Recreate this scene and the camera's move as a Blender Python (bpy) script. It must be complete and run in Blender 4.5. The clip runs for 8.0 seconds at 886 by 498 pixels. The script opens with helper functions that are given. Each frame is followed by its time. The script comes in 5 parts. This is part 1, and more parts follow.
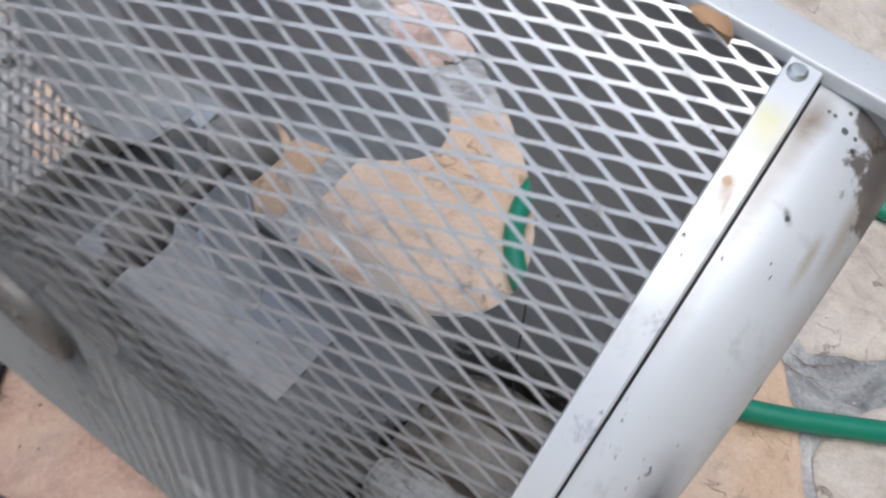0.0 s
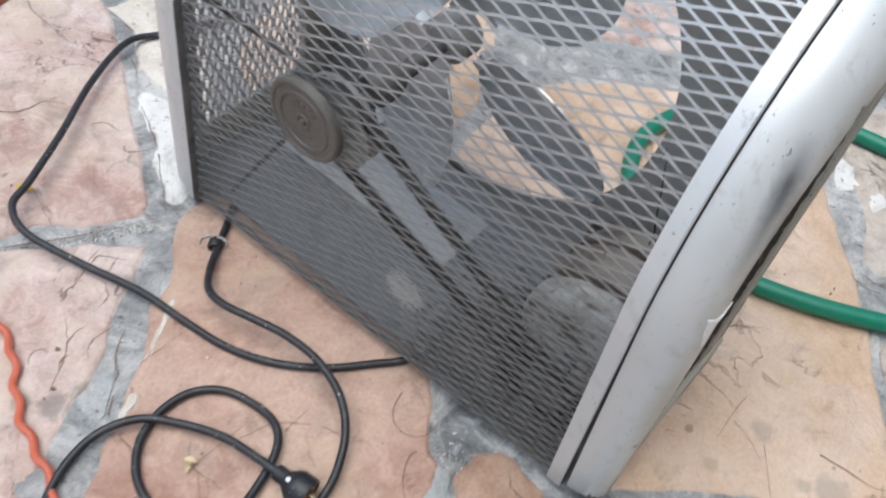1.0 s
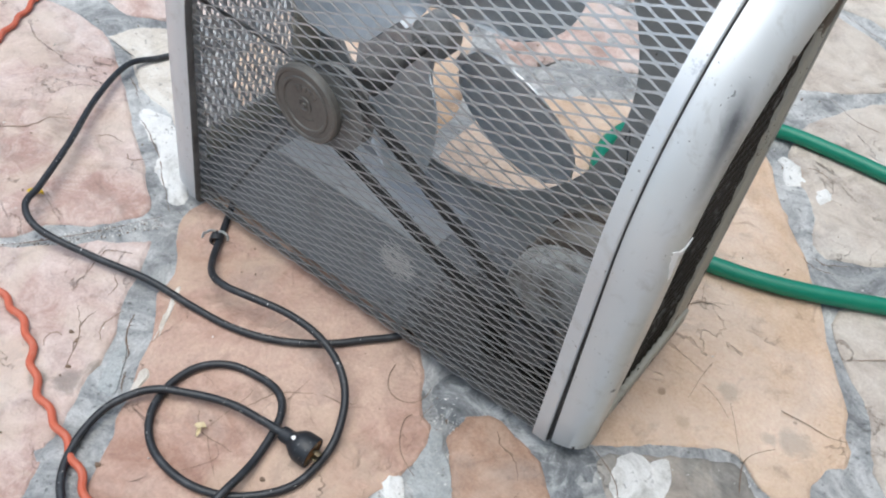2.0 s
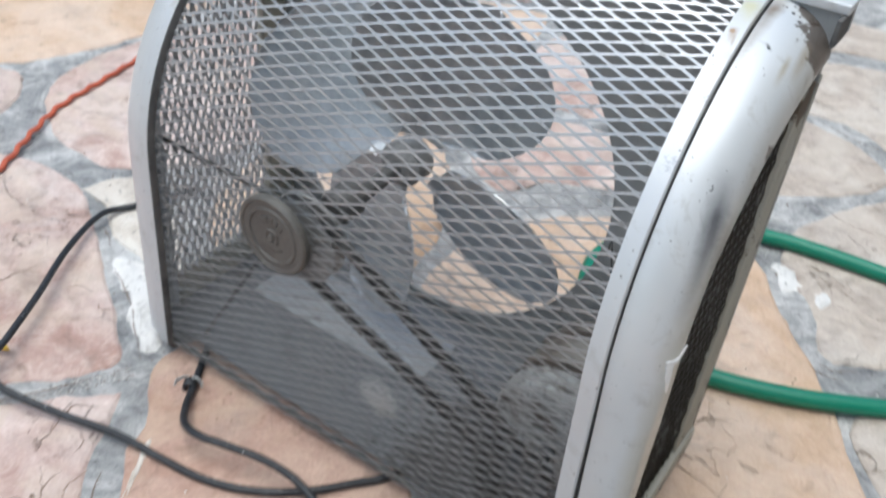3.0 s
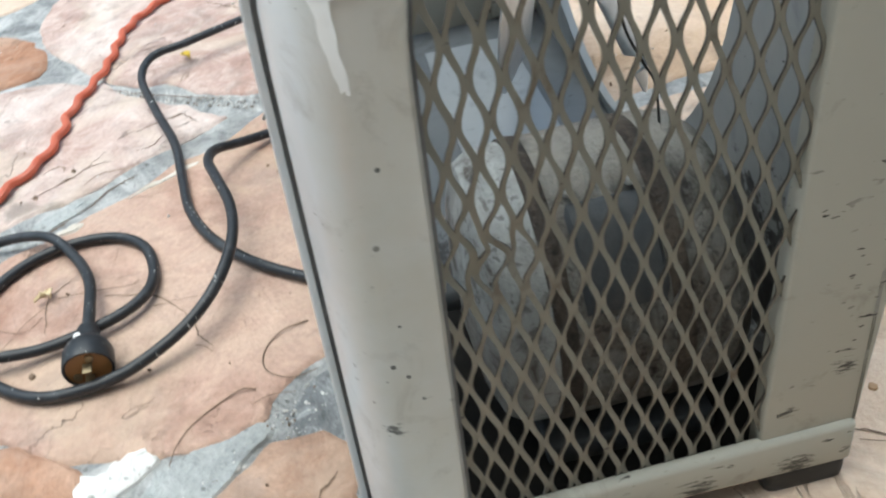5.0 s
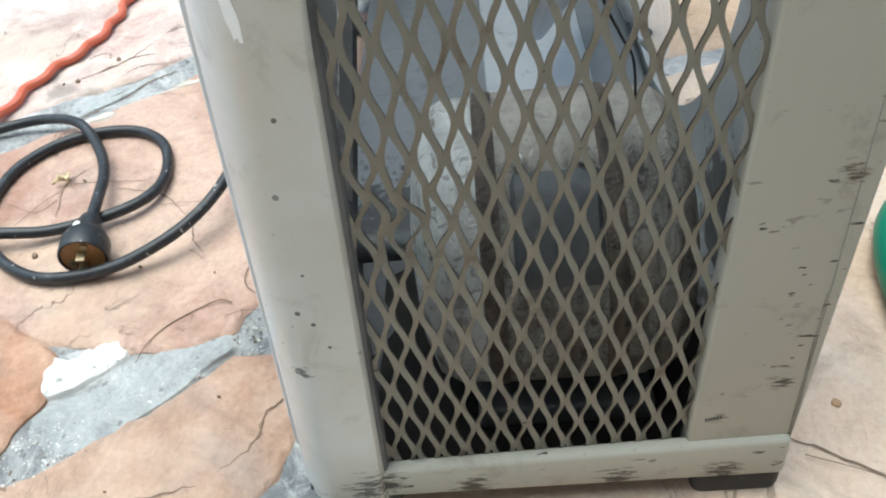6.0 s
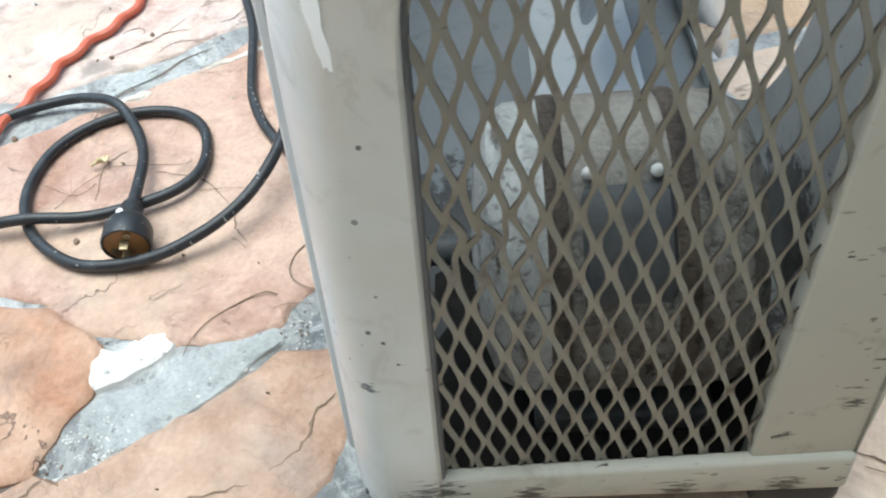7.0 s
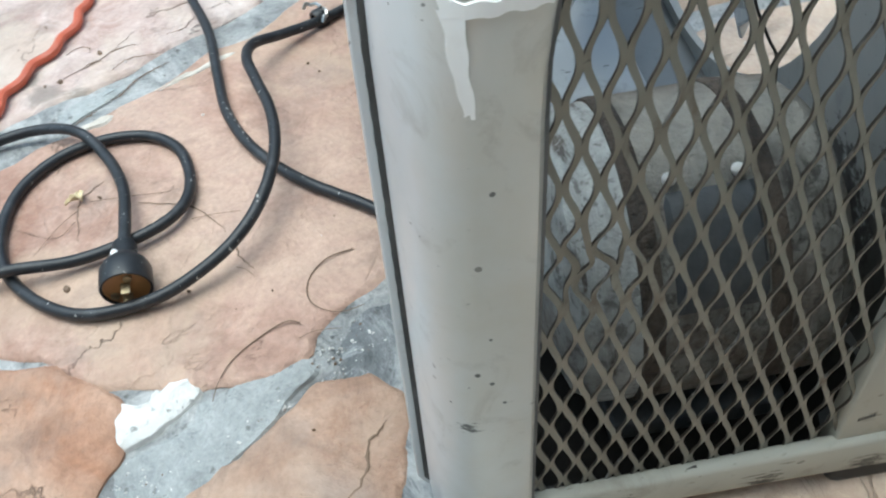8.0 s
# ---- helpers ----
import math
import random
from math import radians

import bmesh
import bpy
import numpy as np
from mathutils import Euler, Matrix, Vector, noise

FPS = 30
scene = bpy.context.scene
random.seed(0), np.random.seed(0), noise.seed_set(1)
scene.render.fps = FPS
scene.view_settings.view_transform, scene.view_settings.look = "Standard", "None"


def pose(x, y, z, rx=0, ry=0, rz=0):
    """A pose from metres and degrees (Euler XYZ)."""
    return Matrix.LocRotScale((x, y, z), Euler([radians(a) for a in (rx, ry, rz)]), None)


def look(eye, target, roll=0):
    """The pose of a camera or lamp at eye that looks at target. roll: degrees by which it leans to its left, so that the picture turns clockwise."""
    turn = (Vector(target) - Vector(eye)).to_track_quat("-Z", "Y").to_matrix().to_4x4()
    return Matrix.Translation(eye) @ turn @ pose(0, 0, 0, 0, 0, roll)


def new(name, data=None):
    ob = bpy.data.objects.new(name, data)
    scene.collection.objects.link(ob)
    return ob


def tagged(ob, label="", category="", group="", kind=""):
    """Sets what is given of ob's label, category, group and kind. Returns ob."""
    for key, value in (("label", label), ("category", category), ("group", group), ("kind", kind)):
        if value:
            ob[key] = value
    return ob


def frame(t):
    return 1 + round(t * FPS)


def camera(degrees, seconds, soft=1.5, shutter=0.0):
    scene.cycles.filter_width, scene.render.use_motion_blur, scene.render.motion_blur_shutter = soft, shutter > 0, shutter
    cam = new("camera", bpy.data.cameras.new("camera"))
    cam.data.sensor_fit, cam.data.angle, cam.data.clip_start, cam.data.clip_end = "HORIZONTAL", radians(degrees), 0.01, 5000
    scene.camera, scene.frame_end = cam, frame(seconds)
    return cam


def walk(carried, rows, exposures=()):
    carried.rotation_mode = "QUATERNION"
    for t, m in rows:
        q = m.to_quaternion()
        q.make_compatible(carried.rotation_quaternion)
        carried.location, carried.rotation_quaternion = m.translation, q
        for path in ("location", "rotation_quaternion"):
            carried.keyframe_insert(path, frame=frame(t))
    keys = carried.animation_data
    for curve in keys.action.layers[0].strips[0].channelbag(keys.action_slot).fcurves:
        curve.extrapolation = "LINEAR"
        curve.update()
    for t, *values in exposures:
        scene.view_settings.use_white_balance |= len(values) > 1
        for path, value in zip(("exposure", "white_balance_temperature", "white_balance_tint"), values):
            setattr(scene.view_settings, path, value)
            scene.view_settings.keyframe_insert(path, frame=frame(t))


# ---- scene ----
cam = camera(53.7, 8.0, soft=2.0, shutter=0.36)
PATH = [
    (0, (-0.053, -0.066, 0.782), (-0.53, 0.867, -0.922), 11.1),
    (0.2, (-0.031, -0.109, 0.786), (-0.605, 0.827, -0.886), 10.3),
    (0.5, (-0.011, -0.19, 0.786), (-0.658, 0.758, -0.852), 9.6),
    (1, (0.038, -0.369, 0.813), (-0.64, 0.651, -0.768), 9.3),
    (1.5, (0.071, -0.466, 0.804), (-0.619, 0.633, -0.717), 9.5),
    (1.7, (0.102, -0.484, 0.81), (-0.599, 0.648, -0.682), 9.5),
    (2.8, (0.105, -0.457, 0.808), (-0.656, 0.782, -0.566), 7.2),
    (3, (0.11, -0.447, 0.77), (-0.75, 0.87, -0.467), 4.5),
    (3.2, (0.116, -0.392, 0.726), (-0.789, 0.985, -0.408), 5.0),
    (3.3, (0.115, -0.368, 0.711), (-0.747, 1.037, -0.422), 6.0),
    (3.5, (0.164, -0.282, 0.61), (-0.789, 1.085, -0.495), 4.4),
    (3.8, (0.225, -0.178, 0.515), (-0.979, 0.891, -0.672), 0.4),
    (4, (0.251, -0.141, 0.472), (-1.105, 0.755, -0.693), -1.0),
    (4.5, (0.246, -0.04, 0.399), (-1.325, 0.466, -0.731), -5.2),
    (5, (0.249, 0.052, 0.397), (-1.331, 0.158, -0.825), -10.5),
    (6.3, (0.236, 0.122, 0.399), (-1.225, -0.014, -0.959), -7.0),
    (6.5, (0.232, 0.119, 0.405), (-1.213, -0.026, -0.971), -7.3),
    (7, (0.219, 0.097, 0.412), (-1.198, -0.054, -0.992), -7.7),
    (7.5, (0.204, 0.072, 0.421), (-1.193, -0.057, -1.004), -8.3),
    (8, (0.185, 0.031, 0.422), (-1.172, 0.064, -1.046), -8.6),
]
walk(cam, [(t, look(e, g, r)) for t, e, g, r in PATH], exposures=[(0, -0.05, 6150, 9), (0.5, 0.0, 6300, 8), (1.5, 0.14, 6050, 4), (3, 0.1, 6050, 4), (3.5, 0.12, 6100, 6), (4, 0.24, 6200, 8), (4.5, 0.3, 6150, 2), (5, 0.5, 6100, -2), (6.5, 0.80, 5950, -3), (7.2, 0.76, 5900, -4), (8, 0.46, 5750, -5)])


# ---- light ----
world = bpy.data.worlds.new("sky")
scene.world = world
world.use_nodes = True
wn = world.node_tree.nodes
sky = wn.new("ShaderNodeTexSky")
sky.sky_type = 'NISHITA'
sky.sun_disc = False
sky.sun_elevation = radians(79.5)
sky.sun_rotation = radians(206.5)
sky.air_density = 1.4
sky.dust_density = 4.0
world.node_tree.links.new(sky.outputs[0], wn["Background"].inputs[0])
wn["Background"].inputs[1].default_value = 0.155
sun = new("sun", bpy.data.lights.new("sun", 'SUN'))
sun.data.energy = 1.75
sun.data.angle = radians(60)
sun.data.color = (1.0, 0.99, 0.975)
sun.matrix_world = look((-0.25, -0.5, 3.0), (0, 0, 0))


# ---- materials ----
def shader(name):
    m = bpy.data.materials.new(name)
    m.use_nodes = True
    return m, m.node_tree.nodes, m.node_tree.links, m.node_tree.nodes["Principled BSDF"]


def noise_node(n, l, scale, detail=6.0, rough=0.55, vec=None, distort=0.0):
    t = n.new("ShaderNodeTexNoise")
    t.inputs["Scale"].default_value = scale
    t.inputs["Detail"].default_value = detail
    t.inputs["Roughness"].default_value = rough
    t.inputs["Distortion"].default_value = distort
    if vec is not None:
        l.new(vec, t.inputs["Vector"])
    return t


def ramp(n, l, fac, stops):
    r = n.new("ShaderNodeValToRGB")
    while len(r.color_ramp.elements) < len(stops):
        r.color_ramp.elements.new(0.5)
    for e, (p, c) in zip(r.color_ramp.elements, stops):
        e.position = p
        e.color = (*c, 1) if len(c) == 3 else c
    l.new(fac, r.inputs[0])
    return r


def mix(n, l, fac, a, b, mode='MIX'):
    m = n.new("ShaderNodeMix")
    m.data_type = 'RGBA'
    m.blend_type = mode
    for sock, v in ((m.inputs[0], fac), (m.inputs[6], a), (m.inputs[7], b)):
        if isinstance(v, (int, float)):
            sock.default_value = v
        elif isinstance(v, tuple):
            sock.default_value = (*v, 1)
        else:
            l.new(v, sock)
    return m.outputs[2]


def math_node(n, l, op, a, b=0.0):
    m = n.new("ShaderNodeMath")
    m.operation = op
    for sock, v in ((m.inputs[0], a), (m.inputs[1], b)):
        if isinstance(v, (int, float)):
            sock.default_value = v
        else:
            l.new(v, sock)
    return m.outputs[0]


def bump(n, l, height, bsdf, strength=0.3, distance=0.002):
    b = n.new("ShaderNodeBump")
    b.inputs["Strength"].default_value = strength
    b.inputs["Distance"].default_value = distance
    l.new(height, b.inputs["Height"])
    l.new(b.outputs[0], bsdf.inputs["Normal"])


def place(n):
    """World-sized coordinates, so that the grain keeps its size on every part."""
    g = n.new("ShaderNodeNewGeometry")
    return g.outputs["Position"]


def paint(name, colour, grime, rough=0.42, metal=0.0, grime_amount=0.5, speck=0.62, tone=0.12, patches=(), coat=0.0, side_tint=None, gloss=0.5):
    """Old sprayed metal: cloudy tone, grimy blotches, small dark chips."""
    m, n, l, b = shader(name)
    p = place(n)
    cloud = noise_node(n, l, 14, 5, vec=p)
    c = mix(n, l, math_node(n, l, 'MULTIPLY', cloud.outputs[0], tone * 2), colour, tuple(v * 0.6 for v in colour))
    blot = noise_node(n, l, 34, 9, 0.68, vec=p, distort=0.6)
    if side_tint:
        # a darker beige tint begins at a wavering line along the column
        edge, tint = side_tint
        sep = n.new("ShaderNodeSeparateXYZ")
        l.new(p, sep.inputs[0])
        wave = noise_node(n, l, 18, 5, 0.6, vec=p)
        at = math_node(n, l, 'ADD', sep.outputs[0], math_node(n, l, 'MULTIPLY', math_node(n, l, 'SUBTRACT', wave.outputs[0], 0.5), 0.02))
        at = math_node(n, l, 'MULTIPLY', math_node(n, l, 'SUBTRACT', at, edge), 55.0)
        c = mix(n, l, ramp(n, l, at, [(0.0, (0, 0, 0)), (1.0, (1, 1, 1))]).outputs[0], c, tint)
    blot_r = ramp(n, l, blot.outputs[0], [(0.56, (0, 0, 0)), (0.74, (1, 1, 1))])
    c = mix(n, l, math_node(n, l, 'MULTIPLY', blot_r.outputs[0], grime_amount), c, grime)
    drag = n.new("ShaderNodeMapping")
    drag.inputs["Scale"].default_value = (1.0, 0.32, 1.0)
    drag.inputs["Rotation"].default_value = (0.35, 0.0, 0.0)
    l.new(p, drag.inputs["Vector"])
    chip = noise_node(n, l, 330, 2, 0.5, vec=drag.outputs[0])
    where = noise_node(n, l, 26, 3, 0.6, vec=p)
    chip_r = ramp(n, l, chip.outputs[0], [(speck + 0.08, (0, 0, 0)), (speck + 0.11, (1, 1, 1))])
    where_r = ramp(n, l, where.outputs[0], [(0.5, (0, 0, 0)), (0.6, (1, 1, 1))])
    c = mix(n, l, math_node(n, l, 'MULTIPLY', chip_r.outputs[0], where_r.outputs[0]), c, (0.06, 0.055, 0.05))
    warp = noise_node(n, l, 90, 5, 0.7, vec=p)
    streak = n.new("ShaderNodeMapping")
    streak.inputs["Scale"].default_value = (1.0, 0.3, 1.6)
    l.new(p, streak.inputs["Vector"])
    smear = noise_node(n, l, 420, 5, 0.7, vec=streak.outputs[0])
    for at, size, tint, kind in patches:
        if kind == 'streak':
            # a soft streak along a line, fading at both ends
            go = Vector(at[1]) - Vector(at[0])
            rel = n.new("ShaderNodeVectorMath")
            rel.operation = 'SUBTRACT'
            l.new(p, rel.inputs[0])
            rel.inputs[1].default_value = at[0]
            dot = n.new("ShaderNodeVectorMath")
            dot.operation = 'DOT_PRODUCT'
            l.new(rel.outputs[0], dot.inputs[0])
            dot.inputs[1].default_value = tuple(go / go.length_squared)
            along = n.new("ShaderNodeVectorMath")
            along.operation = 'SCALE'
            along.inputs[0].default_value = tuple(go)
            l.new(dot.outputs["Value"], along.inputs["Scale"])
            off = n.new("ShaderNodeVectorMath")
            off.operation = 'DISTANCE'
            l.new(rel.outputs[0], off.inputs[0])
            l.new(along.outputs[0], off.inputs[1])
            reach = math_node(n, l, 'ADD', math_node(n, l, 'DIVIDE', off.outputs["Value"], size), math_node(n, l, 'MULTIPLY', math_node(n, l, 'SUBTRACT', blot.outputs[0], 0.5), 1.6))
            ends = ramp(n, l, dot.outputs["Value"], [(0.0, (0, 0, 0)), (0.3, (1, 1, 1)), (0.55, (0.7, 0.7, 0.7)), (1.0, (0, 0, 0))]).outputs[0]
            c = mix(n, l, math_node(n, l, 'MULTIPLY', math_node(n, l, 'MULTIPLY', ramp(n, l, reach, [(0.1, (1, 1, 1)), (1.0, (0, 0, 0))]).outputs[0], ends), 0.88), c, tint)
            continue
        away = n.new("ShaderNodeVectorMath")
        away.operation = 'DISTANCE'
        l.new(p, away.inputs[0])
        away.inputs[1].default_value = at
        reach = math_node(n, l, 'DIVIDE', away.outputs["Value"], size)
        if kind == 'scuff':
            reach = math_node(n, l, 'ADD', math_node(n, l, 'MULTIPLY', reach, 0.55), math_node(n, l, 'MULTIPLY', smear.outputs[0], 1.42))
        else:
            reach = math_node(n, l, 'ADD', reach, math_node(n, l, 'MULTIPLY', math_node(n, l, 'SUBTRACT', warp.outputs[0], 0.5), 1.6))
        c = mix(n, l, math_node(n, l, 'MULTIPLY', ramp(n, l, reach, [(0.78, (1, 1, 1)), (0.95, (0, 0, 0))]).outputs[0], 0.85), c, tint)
    l.new(c, b.inputs["Base Color"])
    b.inputs["Metallic"].default_value = metal
    b.inputs["Coat Weight"].default_value = coat
    b.inputs["Specular IOR Level"].default_value = gloss
    b.inputs["Coat Roughness"].default_value = 0.22
    rr = ramp(n, l, blot.outputs[0], [(0.3, (rough - 0.08,) * 3), (0.8, (min(1, rough + 0.3),) * 3)])
    l.new(rr.outputs[0], b.inputs["Roughness"])
    fine = noise_node(n, l, 420, 3, vec=p)
    bump(n, l, fine.outputs[0], b, 0.08, 0.0006)
    return m


def stone_material(name, a, bcol, c3, dark=(0.16, 0.11, 0.085), mottle=0.55, seams=0.6, split=0.25, cream_tint=(0.62, 0.52, 0.43), patches=()):
    m, n, l, b = shader(name)
    p = place(n)
    info = n.new("ShaderNodeObjectInfo")
    shift = n.new("ShaderNodeVectorMath")
    shift.operation = 'ADD'
    l.new(p, shift.inputs[0])
    comb = n.new("ShaderNodeCombineXYZ")
    l.new(math_node(n, l, 'MULTIPLY', info.outputs["Random"], 40.0), comb.inputs[0])
    l.new(comb.outputs[0], shift.inputs[1])
    v = shift.outputs[0]
    big = noise_node(n, l, 4.2, 5, 0.6, v, 0.8)
    base = ramp(n, l, big.outputs[0], [(0.34, bcol), (0.47, a), (0.60, c3), (0.70, a)]).outputs[0]
    mid = noise_node(n, l, 26, 8, 0.68, v, 0.6)
    base = mix(n, l, math_node(n, l, 'MULTIPLY', ramp(n, l, mid.outputs[0], [(0.47, (0, 0, 0)), (0.70, (1, 1, 1))]).outputs[0], mottle), base, tuple(min(1, x * 1.25) for x in c3))
    base = mix(n, l, math_node(n, l, 'MULTIPLY', ramp(n, l, mid.outputs[0], [(0.28, (1, 1, 1)), (0.45, (0, 0, 0))]).outputs[0], mottle), base, tuple(x * 0.62 for x in bcol))
    smoke = noise_node(n, l, 11, 4, 0.6, v, 0.3)
    base = mix(n, l, math_node(n, l, 'MULTIPLY', ramp(n, l, smoke.outputs[0], [(0.53, (0, 0, 0)), (0.72, (1, 1, 1))]).outputs[0], mottle), base, (0.30, 0.245, 0.215))
    grain = noise_node(n, l, 240, 4, 0.7, v)
    base = mix(n, l, 0.3, base, grain.outputs[0], 'OVERLAY')
    # rusty stains and thin dark seams
    stain = noise_node(n, l, 16, 5, 0.6, v, 0.5)
    cream = noise_node(n, l, 7.5, 7, 0.62, v, 0.9)
    base = mix(n, l, math_node(n, l, 'MULTIPLY', ramp(n, l, cream.outputs[0], [(0.50, (0, 0, 0)), (0.62, (1, 1, 1))]).outputs[0], mottle * 0.8), base, cream_tint)
    base = mix(n, l, math_node(n, l, 'MULTIPLY', ramp(n, l, stain.outputs[0], [(0.58, (0, 0, 0)), (0.76, (1, 1, 1))]).outputs[0], 0.6), base, dark)
    seam = noise_node(n, l, 6.5, 7, 0.6, v, 1.5)
    near = math_node(n, l, 'ABSOLUTE', math_node(n, l, 'SUBTRACT', seam.outputs[0], 0.5))
    gate = noise_node(n, l, 9, 2, 0.5, v)
    line = math_node(n, l, 'MULTIPLY', ramp(n, l, near, [(0.0, (1, 1, 1)), (0.006, (0, 0, 0))]).outputs[0],
                     ramp(n, l, gate.outputs[0], [(0.5, (0, 0, 0)), (0.6, (1, 1, 1))]).outputs[0])
    base = mix(n, l, math_node(n, l, 'MULTIPLY', line, seams), base, dark)
    for at, size, tint in patches:
        # old wet marks with a feathered, wandering rim
        away = n.new("ShaderNodeVectorMath")
        away.operation = 'DISTANCE'
        l.new(p, away.inputs[0])
        away.inputs[1].default_value = at
        reach = math_node(n, l, 'ADD', math_node(n, l, 'DIVIDE', away.outputs["Value"], size), math_node(n, l, 'MULTIPLY', math_node(n, l, 'SUBTRACT', mid.outputs[0], 0.5), 2.2))
        base = mix(n, l, math_node(n, l, 'MULTIPLY', ramp(n, l, reach, [(0.55, (1, 1, 1)), (1.05, (0, 0, 0))]).outputs[0], 0.55), base, tint)
    l.new(base, b.inputs["Base Color"])
    b.inputs["Roughness"].default_value = 0.72
    b.inputs["Specular IOR Level"].default_value = 0.35
    ledge = ramp(n, l, noise_node(n, l, 9, 7, 0.55, v, 0.5).outputs[0], [(0.3, (0, 0, 0)), (0.46, (0.45, 0.45, 0.45)), (0.5, (0.62, 0.62, 0.62)), (0.7, (1, 1, 1))])
    # split layers: broken ledges with crisp rims
    tier = noise_node(n, l, 5.5, 6, 0.5, v, 0.4)
    step = ramp(n, l, tier.outputs[0], [(0.400, (0, 0, 0)), (0.406, (0.35, 0.35, 0.35)), (0.510, (0.35, 0.35, 0.35)), (0.516, (0.7, 0.7, 0.7)), (0.600, (0.7, 0.7, 0.7)), (0.606, (1, 1, 1))])
    h = math_node(n, l, 'ADD', math_node(n, l, 'MULTIPLY', ledge.outputs[0], 0.8), math_node(n, l, 'MULTIPLY', mid.outputs[0], 0.5))
    h = math_node(n, l, 'ADD', h, math_node(n, l, 'MULTIPLY', step.outputs[0], split))
    h = math_node(n, l, 'ADD', h, math_node(n, l, 'MULTIPLY', grain.outputs[0], 0.16))
    h = math_node(n, l, 'SUBTRACT', h, math_node(n, l, 'MULTIPLY', line, 0.35))
    bump(n, l, h, b, 0.8, 0.0075)
    return m


def mortar_material(name, a, bcol, white, relief=0.9, blotch=0.35):
    m, n, l, b = shader(name)
    p = place(n)
    big = noise_node(n, l, 12, 9, 0.72, p, 1.1)
    base = ramp(n, l, big.outputs[0], [(0.36, bcol), (0.49, a), (0.62, white)]).outputs[0]
    daub = noise_node(n, l, 42, 9, 0.74, p, 0.7)
    base = mix(n, l, math_node(n, l, 'MULTIPLY', ramp(n, l, daub.outputs[0], [(0.53, (0, 0, 0)), (0.63, (1, 1, 1))]).outputs[0], blotch), base, white)
    base = mix(n, l, math_node(n, l, 'MULTIPLY', ramp(n, l, daub.outputs[0], [(0.34, (1, 1, 1)), (0.44, (0, 0, 0))]).outputs[0], blotch), base, tuple(v * 0.6 for v in bcol))
    sand = noise_node(n, l, 330, 4, 0.75, p)
    base = mix(n, l, 0.35, base, sand.outputs[0], 'OVERLAY')
    pits = noise_node(n, l, 120, 3, 0.6, p)
    pit = ramp(n, l, pits.outputs[0], [(0.3, (1, 1, 1)), (0.38, (0, 0, 0))]).outputs[0]
    base = mix(n, l, math_node(n, l, 'MULTIPLY', pit, 0.6), base, (0.12, 0.12, 0.11))
    l.new(base, b.inputs["Base Color"])
    b.inputs["Roughness"].default_value = 0.85
    h = math_node(n, l, 'ADD', big.outputs[0], math_node(n, l, 'MULTIPLY', sand.outputs[0], 0.25))
    h = math_node(n, l, 'ADD', h, math_node(n, l, 'MULTIPLY', daub.outputs[0], blotch))
    h = math_node(n, l, 'SUBTRACT', h, math_node(n, l, 'MULTIPLY', pit, 0.2))
    bump(n, l, h, b, relief, 0.010)
    return m


def rubber(name, colour, rough=0.5, dust=(0.35, 0.33, 0.3), amount=0.3, bscale=180, flecks=0.0):
    m, n, l, b = shader(name)
    p = place(n)
    d = noise_node(n, l, 60, 6, 0.6, p)
    f = ramp(n, l, d.outputs[0], [(0.5, (0, 0, 0)), (0.8, (1, 1, 1))]).outputs[0]
    c = mix(n, l, math_node(n, l, 'MULTIPLY', f, amount), colour, dust)
    if flecks:
        fl = noise_node(n, l, 260, 2, 0.5, p)
        c = mix(n, l, math_node(n, l, 'MULTIPLY', ramp(n, l, fl.outputs[0], [(0.70, (0, 0, 0)), (0.74, (1, 1, 1))]).outputs[0], flecks), c, (0.5, 0.5, 0.48))
    l.new(c, b.inputs["Base Color"])
    b.inputs["Roughness"].default_value = rough
    g = noise_node(n, l, bscale, 3, 0.5, p)
    bump(n, l, g.outputs[0], b, 0.15, 0.001)
    return m


def dusty(name, colour, dust, amount=0.6, rough=0.6, metal=0.2, spots=True):
    m, n, l, b = shader(name)
    p = place(n)
    cloud = noise_node(n, l, 22, 8, 0.65, p, 0.4)
    f = ramp(n, l, cloud.outputs[0], [(0.35, (0, 0, 0)), (0.7, (1, 1, 1))]).outputs[0]
    base = mix(n, l, math_node(n, l, 'MULTIPLY', f, amount), colour, dust)
    fuzz = noise_node(n, l, 260, 5, 0.7, p)
    base = mix(n, l, 0.3, base, fuzz.outputs[0], 'OVERLAY')
    l.new(base, b.inputs["Base Color"])
    b.inputs["Metallic"].default_value = metal
    b.inputs["Roughness"].default_value = rough
    h = math_node(n, l, 'ADD', fuzz.outputs[0], math_node(n, l, 'MULTIPLY', cloud.outputs[0], 0.5))
    bump(n, l, h, b, 0.35 if spots else 0.1, 0.002)
    return m


